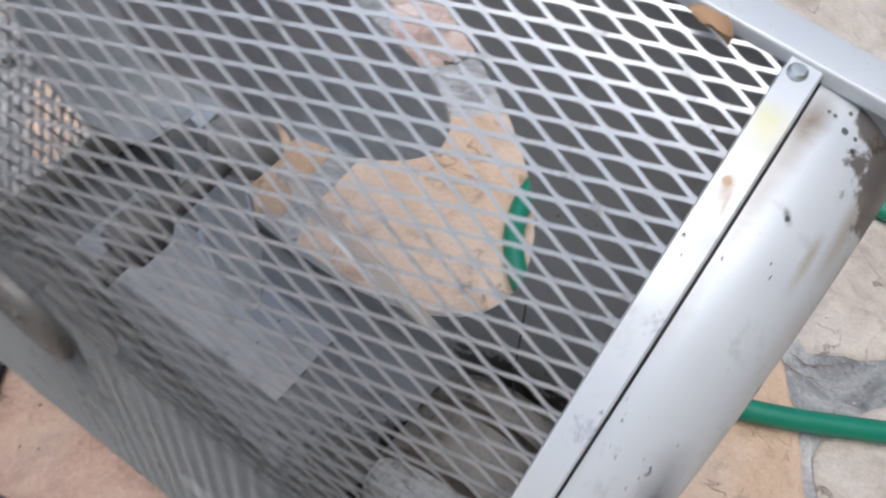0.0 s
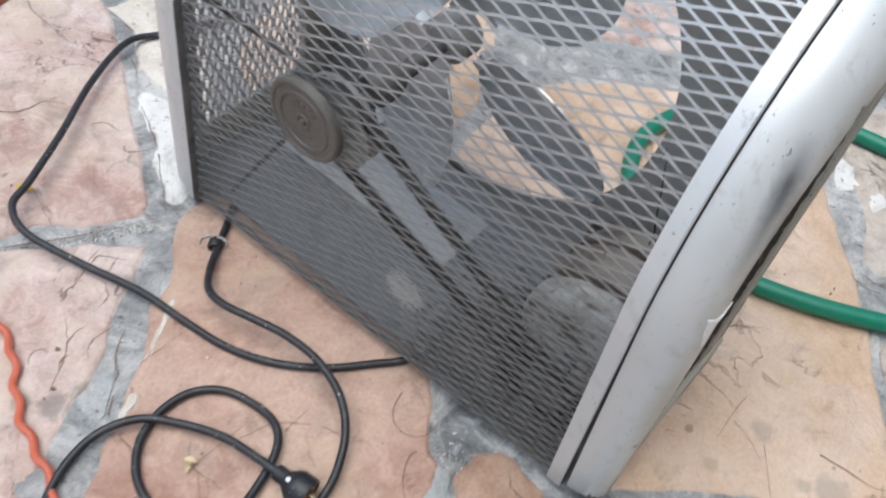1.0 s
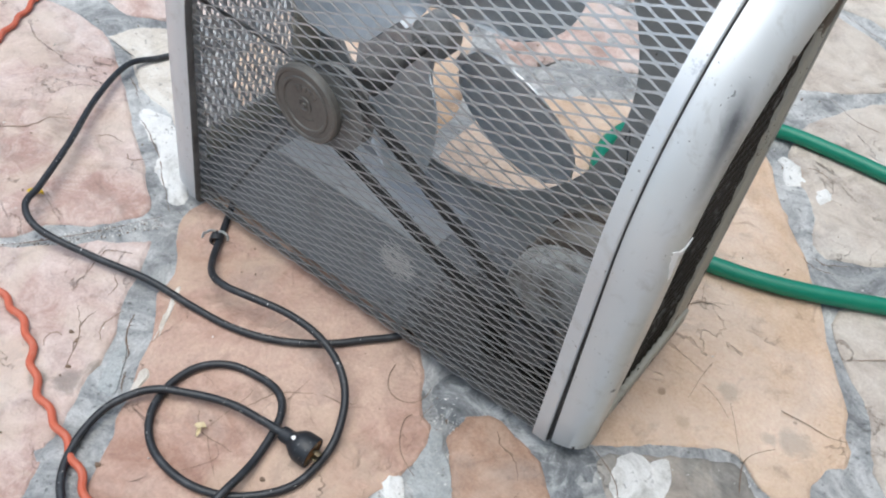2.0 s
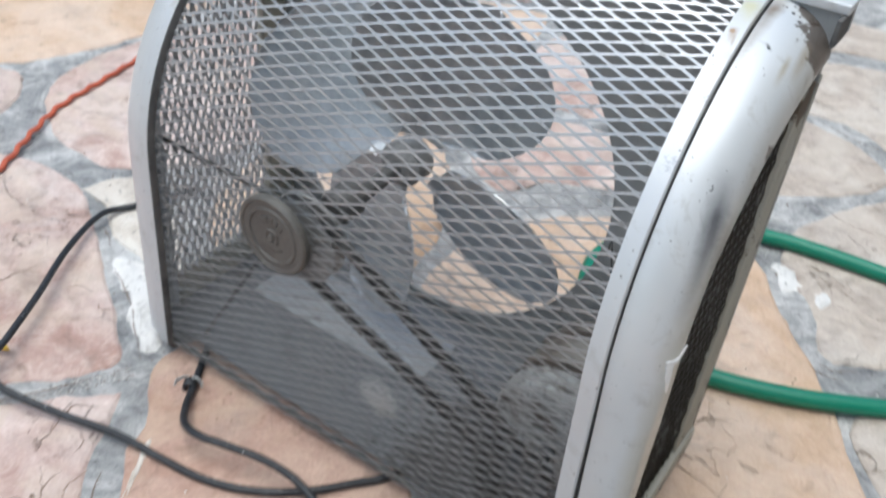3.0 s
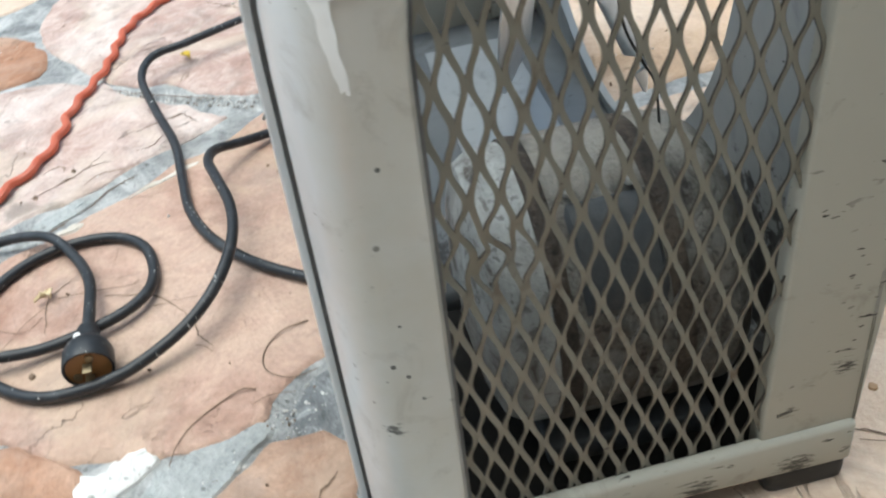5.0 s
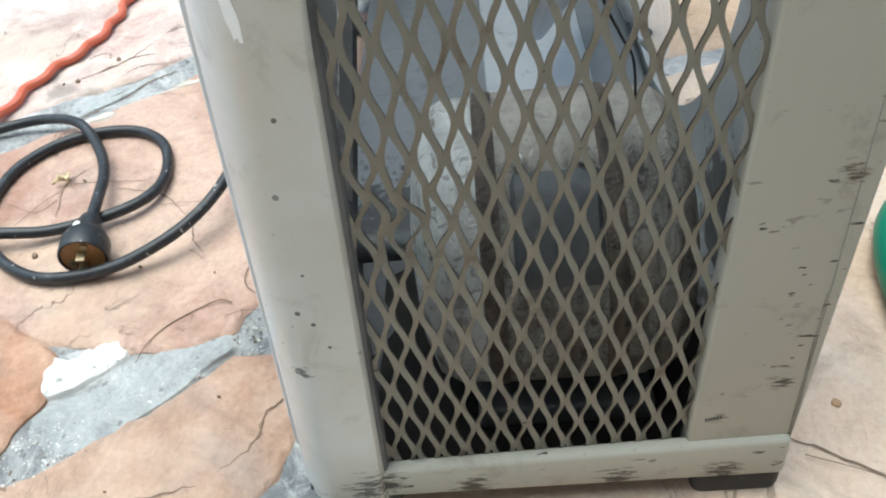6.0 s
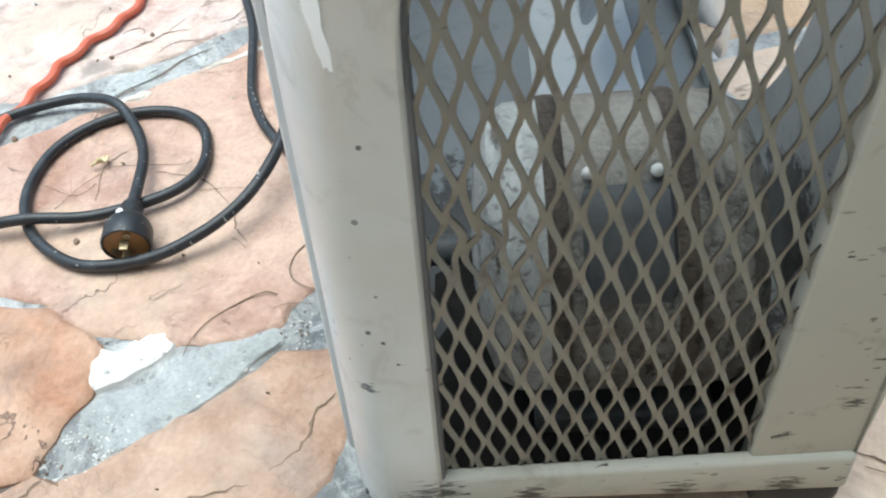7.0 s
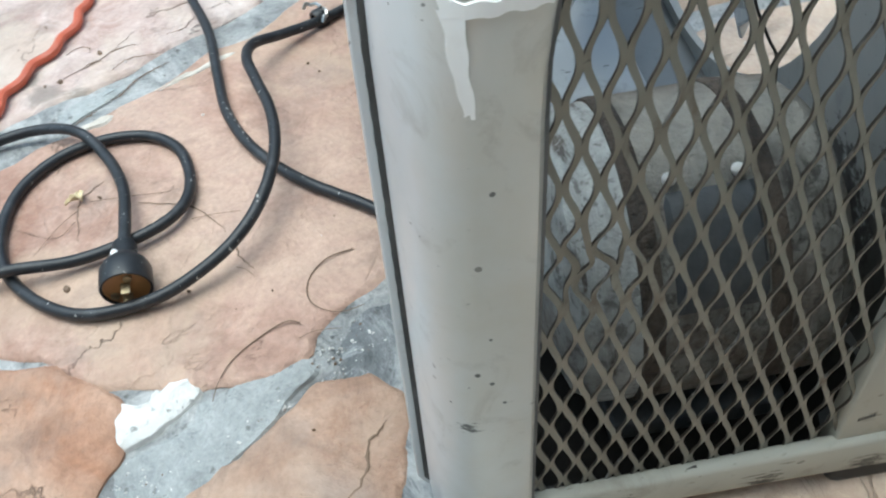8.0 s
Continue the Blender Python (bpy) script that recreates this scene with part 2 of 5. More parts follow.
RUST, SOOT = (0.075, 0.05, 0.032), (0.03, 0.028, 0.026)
M_CABINET = paint("grey_enamel", (0.67, 0.695, 0.71), (0.24, 0.21, 0.165), 0.36, 0.25, 0.4, coat=0.4, side_tint=(-0.010, (0.515, 0.49, 0.415)), patches=(
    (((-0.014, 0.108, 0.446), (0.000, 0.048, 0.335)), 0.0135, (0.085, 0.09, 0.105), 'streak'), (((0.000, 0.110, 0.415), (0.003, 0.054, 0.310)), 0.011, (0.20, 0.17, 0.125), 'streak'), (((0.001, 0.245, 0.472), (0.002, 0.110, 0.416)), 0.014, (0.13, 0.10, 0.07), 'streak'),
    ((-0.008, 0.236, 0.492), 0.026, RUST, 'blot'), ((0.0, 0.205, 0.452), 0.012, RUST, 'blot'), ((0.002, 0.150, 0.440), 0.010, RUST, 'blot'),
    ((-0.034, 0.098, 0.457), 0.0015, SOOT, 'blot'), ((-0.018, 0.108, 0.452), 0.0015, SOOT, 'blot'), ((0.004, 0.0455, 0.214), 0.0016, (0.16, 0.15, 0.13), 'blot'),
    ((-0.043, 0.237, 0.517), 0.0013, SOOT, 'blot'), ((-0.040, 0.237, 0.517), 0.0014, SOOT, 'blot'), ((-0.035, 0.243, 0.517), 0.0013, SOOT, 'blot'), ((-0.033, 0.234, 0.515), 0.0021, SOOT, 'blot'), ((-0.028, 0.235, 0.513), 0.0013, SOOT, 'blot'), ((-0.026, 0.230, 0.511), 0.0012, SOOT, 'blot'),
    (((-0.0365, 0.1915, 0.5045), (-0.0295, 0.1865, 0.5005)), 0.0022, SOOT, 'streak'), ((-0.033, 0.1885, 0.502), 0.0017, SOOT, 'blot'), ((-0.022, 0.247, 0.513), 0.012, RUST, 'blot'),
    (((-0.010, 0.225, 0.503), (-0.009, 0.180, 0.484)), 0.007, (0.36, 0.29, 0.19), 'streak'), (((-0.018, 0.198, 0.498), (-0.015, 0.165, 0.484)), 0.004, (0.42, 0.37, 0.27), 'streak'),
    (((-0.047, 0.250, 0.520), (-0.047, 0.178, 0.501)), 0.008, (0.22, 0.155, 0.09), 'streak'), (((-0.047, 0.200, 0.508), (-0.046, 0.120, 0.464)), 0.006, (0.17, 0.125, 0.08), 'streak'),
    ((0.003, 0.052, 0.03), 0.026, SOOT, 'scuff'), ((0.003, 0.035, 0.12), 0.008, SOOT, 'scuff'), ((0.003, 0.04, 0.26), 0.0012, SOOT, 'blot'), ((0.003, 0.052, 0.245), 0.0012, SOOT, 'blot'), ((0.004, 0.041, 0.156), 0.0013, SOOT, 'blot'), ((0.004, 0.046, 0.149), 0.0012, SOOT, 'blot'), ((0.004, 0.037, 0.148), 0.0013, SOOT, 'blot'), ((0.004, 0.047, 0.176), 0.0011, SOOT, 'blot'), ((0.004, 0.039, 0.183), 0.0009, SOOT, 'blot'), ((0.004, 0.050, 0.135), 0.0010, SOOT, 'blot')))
M_POST = paint("beige_grey_enamel", (0.43, 0.415, 0.355), (0.16, 0.13, 0.10), 0.62, 0.0, 0.5, 0.56, gloss=0.12, patches=(
    ((0.0, 0.240, 0.085), 0.012, SOOT, 'scuff'), ((0.0, 0.215, 0.062), 0.008, SOOT, 'scuff'), ((0.0, 0.10, 0.022), 0.022, SOOT, 'scuff'), ((0.0, 0.17, 0.024), 0.018, SOOT, 'scuff'), ((0.0, 0.22, 0.024), 0.020, SOOT, 'scuff'),
    ((0.0, 0.247, 0.20), 0.012, RUST, 'scuff'), ((0.0, 0.247, 0.30), 0.014, SOOT, 'scuff'), ((0.0, 0.06, 0.030), 0.016, SOOT, 'scuff'), ((0.0, 0.235, 0.45), 0.022, RUST, 'blot')))
M_STRIP = paint("aluminium_strip", (0.65, 0.67, 0.685), (0.34, 0.29, 0.22), 0.36, 0.25, 0.4, patches=(
    (((-0.061, 0.188, 0.511), (-0.057, 0.170, 0.502)), 0.0045, (0.33, 0.22, 0.14), 'streak'), ((-0.0605, 0.183, 0.509), 0.0026, (0.36, 0.24, 0.15), 'blot'), (((-0.064, 0.225, 0.521), (-0.054, 0.190, 0.512)), 0.012, (0.60, 0.57, 0.36), 'streak'),
    (((-0.0575, 0.182, 0.509), (-0.051, 0.150, 0.490)), 0.0016, (0.24, 0.15, 0.09), 'streak'), (((-0.051, 0.215, 0.519), (-0.049, 0.130, 0.480)), 0.005, (0.20, 0.13, 0.08), 'streak'), (((-0.049, 0.140, 0.486), (-0.047, 0.07, 0.41)), 0.006, (0.24, 0.16, 0.10), 'streak'),
    ((-0.050, 0.09, 0.44), 0.016, (0.42, 0.44, 0.48), 'scuff'), ((-0.045, 0.04, 0.33), 0.020, (0.36, 0.33, 0.28), 'scuff'), ((-0.05, 0.13, 0.475), 0.014, (0.40, 0.42, 0.46), 'scuff')))
M_GRILLE = paint("grey_grille_enamel", (0.63, 0.64, 0.655), (0.15, 0.12, 0.095), 0.40, 0.5, 0.75, patches=(((-0.248, 0.0145, 0.125), 0.030, (0.80, 0.80, 0.79), 'blot'),))
# darker copies for the strand edges: their shading is put into the colour
M_SHADECUT = paint("grimy_shaded_edge", (0.29, 0.29, 0.285), (0.085, 0.07, 0.055), 0.32, 0.55, 0.8, patches=(((-0.248, 0.0145, 0.125), 0.024, (0.45, 0.45, 0.44), 'blot'),))
M_SIDESHADECUT = paint("brown_shaded_edge", (0.055, 0.047, 0.038), (0.46, 0.45, 0.42), 0.36, 0.3, 0.85)
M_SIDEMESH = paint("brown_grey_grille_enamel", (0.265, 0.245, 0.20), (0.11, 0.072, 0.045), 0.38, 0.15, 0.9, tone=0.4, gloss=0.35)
# black patches low at the right paint the shadow behind the motor
M_INSIDE = paint("inner_grey_sheet", (0.37, 0.378, 0.372), (0.24, 0.25, 0.255), 0.45, 0.2, 0.6, patches=(((-0.05, 0.25, 0.050), 0.085, (0.03, 0.027, 0.024), 'blot'), ((-0.13, 0.25, 0.055), 0.06, (0.03, 0.027, 0.024), 'blot')))
M_FLOORPAN = dusty("dusty_pan", (0.07, 0.07, 0.07), (0.20, 0.195, 0.185), 0.7, 0.75, 0.0)
M_PALESLAB = paint("pale_blue_grey_slab", (0.40, 0.42, 0.435), (0.17, 0.17, 0.17), 0.42, 0.1, 0.8)
# the two black patches paint the motor's shade onto the pan
M_PAN = paint("grey_dust_pan", (0.18, 0.19, 0.20), (0.10, 0.10, 0.10), 0.45, 0.1, 0.7, patches=(((-0.115, 0.060, 0.021), 0.155, (0.022, 0.020, 0.019), 'blot'), ((-0.04, 0.16, 0.021), 0.13, (0.016, 0.015, 0.014), 'blot')))
M_BLADE = dusty("blue_grey_blade", (0.48, 0.515, 0.55), (0.76, 0.78, 0.79), 0.9, 0.36, 0.6, False)


def streaked(name, pale, mid, dark, rust=0.35, settled=0.0, relief=0.8):
    """Bare metal under greasy dust that has run in bands round a barrel."""
    m, n, l, b = shader(name)
    p = place(n)
    band = n.new("ShaderNodeMapping")
    band.inputs["Scale"].default_value = (26.0, 85.0, 26.0)
    l.new(p, band.inputs["Vector"])
    f = noise_node(n, l, 1.0, 6, 0.6, band.outputs[0], 0.5)
    c = ramp(n, l, f.outputs[0], [(0.34, dark), (0.40, mid), (0.58, pale)]).outputs[0]
    lint = noise_node(n, l, 55, 8, 0.7, p, 0.5)
    c = mix(n, l, math_node(n, l, 'MULTIPLY', ramp(n, l, lint.outputs[0], [(0.52, (0, 0, 0)), (0.68, (1, 1, 1))]).outputs[0], 0.6), c, dark)
    rusty = noise_node(n, l, 24, 7, 0.68, p, 0.8)
    c = mix(n, l, math_node(n, l, 'MULTIPLY', ramp(n, l, rusty.outputs[0], [(0.46, (0, 0, 0)), (0.62, (1, 1, 1))]).outputs[0], rust), c, (0.125, 0.088, 0.062))
    fuzz = noise_node(n, l, 420, 4, 0.7, p)
    c = mix(n, l, math_node(n, l, 'MULTIPLY', ramp(n, l, fuzz.outputs[0], [(0.60, (0, 0, 0)), (0.70, (1, 1, 1))]).outputs[0], 0.7), c, pale)
    peel = noise_node(n, l, 170, 3, 0.55, p, 0.6)
    c = mix(n, l, math_node(n, l, 'MULTIPLY', ramp(n, l, peel.outputs[0], [(0.36, (1, 1, 1)), (0.44, (0, 0, 0))]).outputs[0], 0.6), c, dark)
    c = mix(n, l, math_node(n, l, 'MULTIPLY', ramp(n, l, peel.outputs[0], [(0.60, (0, 0, 0)), (0.68, (1, 1, 1))]).outputs[0], 0.45), c, pale)
    if settled:
        # pale lint caked along the crown of the barrel
        sep = n.new("ShaderNodeSeparateXYZ")
        l.new(p, sep.inputs[0])
        crown = math_node(n, l, 'ADD', sep.outputs[2], math_node(n, l, 'MULTIPLY', math_node(n, l, 'SUBTRACT', rusty.outputs[0], 0.5), 0.025))
        c = mix(n, l, math_node(n, l, 'MULTIPLY', ramp(n, l, math_node(n, l, 'MULTIPLY', math_node(n, l, 'SUBTRACT', crown, settled - 0.006), 80.0), [(0.0, (0, 0, 0)), (1.0, (1, 1, 1))]).outputs[0], 0.7), c, (0.44, 0.42, 0.38))
    l.new(c, b.inputs["Base Color"])
    b.inputs["Roughness"].default_value = 0.5
    bump(n, l, math_node(n, l, 'ADD', math_node(n, l, 'ADD', fuzz.outputs[0], lint.outputs[0]), peel.outputs[0]), b, relief, 0.003)
    return m


M_MOTOR = streaked("dusty_motor", (0.22, 0.215, 0.197), (0.11, 0.105, 0.093), (0.025, 0.021, 0.018), 0.65, 0.1695)
M_RUSTBAND = streaked("rusty_grease", (0.085, 0.066, 0.05), (0.03, 0.022, 0.016), (0.010, 0.008, 0.006))
M_BELL = streaked("grey_end_bell", (0.43, 0.445, 0.44), (0.29, 0.30, 0.295), (0.07, 0.062, 0.055), relief=0.4)
M_MOTORDARK = dusty("blue_black_plate", (0.042, 0.05, 0.06), (0.105, 0.103, 0.098), 0.75, 0.6, 0.1)
M_HUB = dusty("grey_dusty_hub", (0.28, 0.28, 0.275), (0.45, 0.44, 0.42), 0.7, 0.5, 0.15)
M_BEARING = dusty("dark_dusty_bearing", (0.10, 0.10, 0.10), (0.27, 0.265, 0.25), 0.6, 0.55, 0.2)
M_BADGE = dusty("pewter_badge", (0.125, 0.12, 0.11), (0.20, 0.19, 0.17), 0.5, 0.5, 0.4, False)
M_BADGELINE = dusty("worn_badge_relief", (0.12, 0.115, 0.105), (0.2, 0.19, 0.17), 0.5, 0.5, 0.5, False)
M_BELT = rubber("belt_rubber", (0.018, 0.018, 0.018), 0.7)
M_CORD = rubber("black_cord_rubber", (0.015, 0.017, 0.021), 0.44, (0.15, 0.16, 0.175), 0.3, flecks=0.8)
M_PLUGFACE = rubber("amber_fibre_disc", (0.24, 0.115, 0.035), 0.45, (0.1, 0.06, 0.03), 0.7)
M_BRASS = paint("brass_prong", (0.27, 0.22, 0.14), (0.2, 0.15, 0.08), 0.35, 0.9, 0.4)
M_STEEL = paint("bright_zinc", (0.6, 0.6, 0.58), (0.3, 0.28, 0.25), 0.3, 0.9, 0.3)
M_HOSE = rubber("green_hose_vinyl", (0.006, 0.19, 0.115), 0.4, (0.05, 0.25, 0.17), 0.3)
M_ORANGE = rubber("orange_cord_vinyl", (0.52, 0.115, 0.06), 0.5, (0.48, 0.25, 0.19), 0.4)
M_FOOT = rubber("black_foot_rubber", (0.02, 0.02, 0.02), 0.6)
M_WHITE = rubber("white_paint_drip", (0.87, 0.865, 0.85), 0.55, (0.6, 0.57, 0.5), 0.3)
M_PRINT = rubber("worn_grey_print", (0.34, 0.34, 0.33), 0.6, (0.1, 0.1, 0.1), 0.6)
M_DRYPETAL = rubber("pale_dry_leaf", (0.66, 0.56, 0.36), 0.7, (0.5, 0.38, 0.2), 0.5)
M_LINT = rubber("white_lint", (0.62, 0.62, 0.61), 0.9, (0.4, 0.39, 0.38), 0.5)
# near-black with little sheen, stands in for shade below the motor
M_MOTORSHADE = rubber("black_motor_shade", (0.010, 0.009, 0.008), 0.85, (0.03, 0.026, 0.022), 0.6)
M_MOTORSHADE.node_tree.nodes["Principled BSDF"].inputs["Specular IOR Level"].default_value = 0.15
M_LEAFY = rubber("yellow_leaf", (0.6, 0.42, 0.03), 0.6, (0.4, 0.25, 0.05), 0.4)
M_LEAFB = rubber("tan_leaf", (0.38, 0.235, 0.13), 0.7, (0.3, 0.16, 0.07), 0.6)
M_STEM = rubber("dry_stem", (0.19, 0.13, 0.09), 0.8, (0.2, 0.13, 0.08), 0.5)
M_PINK = stone_material("pink_flagstone", (0.51, 0.375, 0.332), (0.41, 0.27, 0.228), (0.62, 0.525, 0.485), mottle=0.65, patches=(((-0.453, -0.269, 0.0), 0.020, (0.20, 0.185, 0.165)), ((-0.445, -0.238, 0.0), 0.016, (0.17, 0.155, 0.13)), ((-0.480, -0.285, 0.0), 0.012, (0.24, 0.22, 0.19))))
M_PEACH = stone_material("peach_flagstone", (0.45, 0.30, 0.24), (0.335, 0.19, 0.14), (0.52, 0.38, 0.305), mottle=0.55, split=0.35, cream_tint=(0.53, 0.405, 0.30))
M_TAN = stone_material("tan_flagstone", (0.615, 0.45, 0.325), (0.54, 0.375, 0.25), (0.67, 0.53, 0.425), mottle=0.3, seams=0.0, split=0.04, patches=(
    ((0.088, 0.215, 0.0), 0.016, (0.36, 0.30, 0.24)), ((0.172, 0.203, 0.0), 0.022, (0.36, 0.31, 0.26)), ((0.150, 0.189, 0.0), 0.012, (0.38, 0.32, 0.26)), ((0.027, 0.161, 0.0), 0.005, (0.20, 0.12, 0.07)), ((0.067, 0.143, 0.0), 0.012, (0.40, 0.29, 0.20)), ((0.163, 0.229, 0.0), 0.0035, (0.16, 0.11, 0.08))))
M_PALESTONE = stone_material("pale_flagstone", (0.50, 0.435, 0.375), (0.39, 0.33, 0.285), (0.57, 0.525, 0.475), mottle=0.55, cream_tint=(0.60, 0.54, 0.47))
M_RUST = stone_material("rust_flagstone", (0.39, 0.20, 0.12), (0.26, 0.125, 0.072), (0.45, 0.30, 0.22), mottle=0.6, cream_tint=(0.46, 0.30, 0.21))
M_BROWN = stone_material("brown_flagstone", (0.35, 0.22, 0.155), (0.22, 0.145, 0.11), (0.42, 0.30, 0.23), mottle=0.7, cream_tint=(0.46, 0.34, 0.26))
M_GREYSTONE = stone_material("grey_flagstone", (0.25, 0.235, 0.21), (0.17, 0.16, 0.148), (0.38, 0.355, 0.325))
M_MORTAR = mortar_material("mortar", (0.385, 0.39, 0.39), (0.20, 0.205, 0.21), (0.64, 0.64, 0.63))
M_DARKMORTAR = mortar_material("dark_grey_mortar", (0.22, 0.23, 0.24), (0.13, 0.138, 0.145), (0.50, 0.515, 0.52), 0.7, 0.8)
M_GREYMORTAR = mortar_material("smooth_grey_mortar", (0.39, 0.405, 0.405), (0.29, 0.305, 0.305), (0.49, 0.505, 0.50), 0.6, 0.5)
M_CREAM = mortar_material("cream_mortar", (0.62, 0.565, 0.50), (0.52, 0.465, 0.40), (0.70, 0.66, 0.60), 0.4)
M_PALE = mortar_material("pale_mortar", (0.74, 0.73, 0.71), (0.50, 0.49, 0.46), (0.82, 0.81, 0.79), 0.6)
M_WALL = rubber("brown_stucco", (0.31, 0.295, 0.265), 0.9, (0.24, 0.22, 0.19), 0.4, 60)


# ---- building helpers ----
def finish(bm, name, material, smooth=True):
    bmesh.ops.recalc_face_normals(bm, faces=bm.faces)
    me = bpy.data.meshes.new(name)
    bm.to_mesh(me)
    bm.free()
    me.materials.append(material)
    if smooth:
        me.polygons.foreach_set("use_smooth", [True] * len(me.polygons))
        me.set_sharp_from_angle(angle=radians(35))
    return me


def part(name, bm, material, parent, label="", smooth=True):
    ob = new(name, finish(bm, name, material, smooth))
    ob.parent = parent
    if parent is not None:
        ob.matrix_parent_inverse = parent.matrix_world.inverted()
    if label:
        ob["label"] = label
    return ob


def thing(name, at, label, category, group="", kind=""):
    ob = new(name)
    ob.empty_display_size = 0.02
    ob.location = at
    bpy.context.view_layer.update()
    return tagged(ob, label, category, group, kind)


def single(name, bm, material, label, category, group="", kind="", smooth=True):
    return tagged(new(name, finish(bm, name, material, smooth)), label, category, group, kind)


def box(bm, x0, x1, y0, y1, z0, z1, bevel=0.0):
    made = bmesh.ops.create_cube(bm, size=1.0, matrix=Matrix.LocRotScale(((x0 + x1) / 2, (y0 + y1) / 2, (z0 + z1) / 2), None, (x1 - x0, y1 - y0, z1 - z0)))
    if bevel:
        edges = list({e for v in made["verts"] for e in v.link_edges})
        bmesh.ops.bevel(bm, geom=edges, offset=bevel, segments=3, affect='EDGES', profile=0.5)
    return bm


def lathe(bm, outline, m=Matrix(), seg=40):
    """A turned solid: outline of (radius, height) pairs round the local z axis."""
    rings = []
    for r, h in outline:
        if r < 1e-6:
            rings.append([bm.verts.new(m @ Vector((0, 0, h)))])
        else:
            rings.append([bm.verts.new(m @ Vector((r * math.cos(2 * math.pi * k / seg), r * math.sin(2 * math.pi * k / seg), h))) for k in range(seg)])
    for a, b in zip(rings, rings[1:]):
        for k in range(seg):
            k2 = (k + 1) % seg
            if len(a) == 1 and len(b) > 1:
                bm.faces.new((a[0], b[k], b[k2]))
            elif len(b) == 1 and len(a) > 1:
                bm.faces.new((a[k], b[0], a[k2]))
            elif len(a) > 1:
                bm.faces.new((a[k], b[k], b[k2], a[k2]))
    return bm


def spline(points, per=8, closed=False):
    """Catmull-Rom through the points."""
    pts = [Vector(p) for p in points]
    n = len(pts)
    out = []
    for i in range(n if closed else n - 1):
        if closed:
            p0, p1, p2, p3 = (pts[(i + k) % n] for k in (-1, 0, 1, 2))
        else:
            p0, p1, p2, p3 = pts[max(i - 1, 0)], pts[i], pts[i + 1], pts[min(i + 2, n - 1)]
        for k in range(per):
            t = k / per
            out.append(0.5 * ((2 * p1) + (p2 - p0) * t + (2 * p0 - 5 * p1 + 4 * p2 - p3) * t * t + (3 * p1 - p0 - 3 * p2 + p3) * t ** 3))
    if not closed:
        out.append(pts[-1])
    return out


def sweep(bm, pts, radius, seg=10, closed=False, flat=1.0):
    """A tube along the points; radius may be a function of 0..1."""
    n = len(pts)
    rings = []
    up = Vector((0, 0, 1))
    for i, p in enumerate(pts):
        a = pts[(i - 1) % n] if (closed or i > 0) else p
        b = pts[(i + 1) % n] if (closed or i < n - 1) else p
        d = (b - a).normalized()
        side = d.cross(up)
        if side.length < 1e-3:
            side = Vector((1, 0, 0))
        side.normalize()
        top = side.cross(d).normalized()
        r = radius(i / max(1, n - 1)) if callable(radius) else radius
        rings.append([bm.verts.new(p + side * (r * math.cos(2 * math.pi * k / seg)) + top * (r * flat * math.sin(2 * math.pi * k / seg))) for k in range(seg)])
    for i in range(n if closed else n - 1):
        a, b = rings[i], rings[(i + 1) % n]
        for k in range(seg):
            bm.faces.new((a[k], a[(k + 1) % seg], b[(k + 1) % seg], b[k]))
    if not closed:
        bm.faces.new(rings[0][::-1])
        bm.faces.new(rings[-1])
    return bm


# ---- plan of the cabinet ----
WIDE, DEEP, Z0, BASE = 0.605, 0.252, 0.270, 0.018
R, YC, ZC = 0.2655, 0.277, 0.2575
LEAN = math.atan(0.012 / (Z0 - BASE))
S_ARC = math.hypot(Z0 - BASE, 0.012)
S_END = S_ARC + R * (radians(84.5) - LEAN)


def profile(s, inset=0.0):
    """The curved front, seen from the side: leaning back a little, then a quarter round up to the back. Gives y, z at s metres from the bottom."""
    a = LEAN if s <= S_ARC else LEAN + (s - S_ARC) / R
    if s <= S_ARC:
        return s * math.sin(LEAN) + inset * math.cos(LEAN), BASE + s * math.cos(LEAN) - inset * math.sin(LEAN)
    return YC - (R - inset) * math.cos(a), ZC + (R - inset) * math.sin(a)


def inset_at(y, z):
    """How far a place lies behind the curved front."""
    if z <= Z0:
        return (y - 0.012 * (z - BASE) / (Z0 - BASE)) * math.cos(LEAN)
    return R - math.hypot(y - YC, z - ZC)


def skew(x, y):
    """The cabinet is a little out of square: its front runs aslant to its back."""
    return y + (-0.005 + 0.016 * (x + WIDE) / WIDE) * (1 - y / DEEP)


def stations(step=0.02):
    flat = [-0.009, -0.006, 0.0] + [S_ARC * k / 6 for k in range(1, 6)]
    n = int((S_END - S_ARC) / step) + 1
    return flat + [S_ARC + (S_END - S_ARC) * k / n for k in range(n + 1)]


def sheet(section, mirror=False, s0=-0.02, s1=S_END):
    """A pressed sheet whose section, pairs of x and inset at s, follows the curved front."""
    bm = bmesh.new()
    rows = []
    for s in [v for v in stations() if s0 <= v <= s1]:
        row = []
        for x, d in section(s):
            tuck = max(0.0, -s - 0.002) / 0.007
            x, d = x - 0.006 * tuck * (1 if x > -0.02 else 0), d + 0.006 * tuck
            y, z = profile(s, d)
            x = -WIDE - x if mirror else x
            row.append(bm.verts.new((x, skew(x, y), z)))
        rows.append(row)
    for a, b in zip(rows, rows[1:]):
        for k in range(len(a) - 1):
            bm.faces.new((a[k], a[k + 1], b[k + 1], b[k]))
    return bm


EDGE = 0.0485


def upper(s):
    """0 on the straight lower half of the column, 1 on its bent upper half."""
    f = min(1.0, max(0.0, (s - 0.20) / 0.22))
    return f * f * (3 - 2 * f)


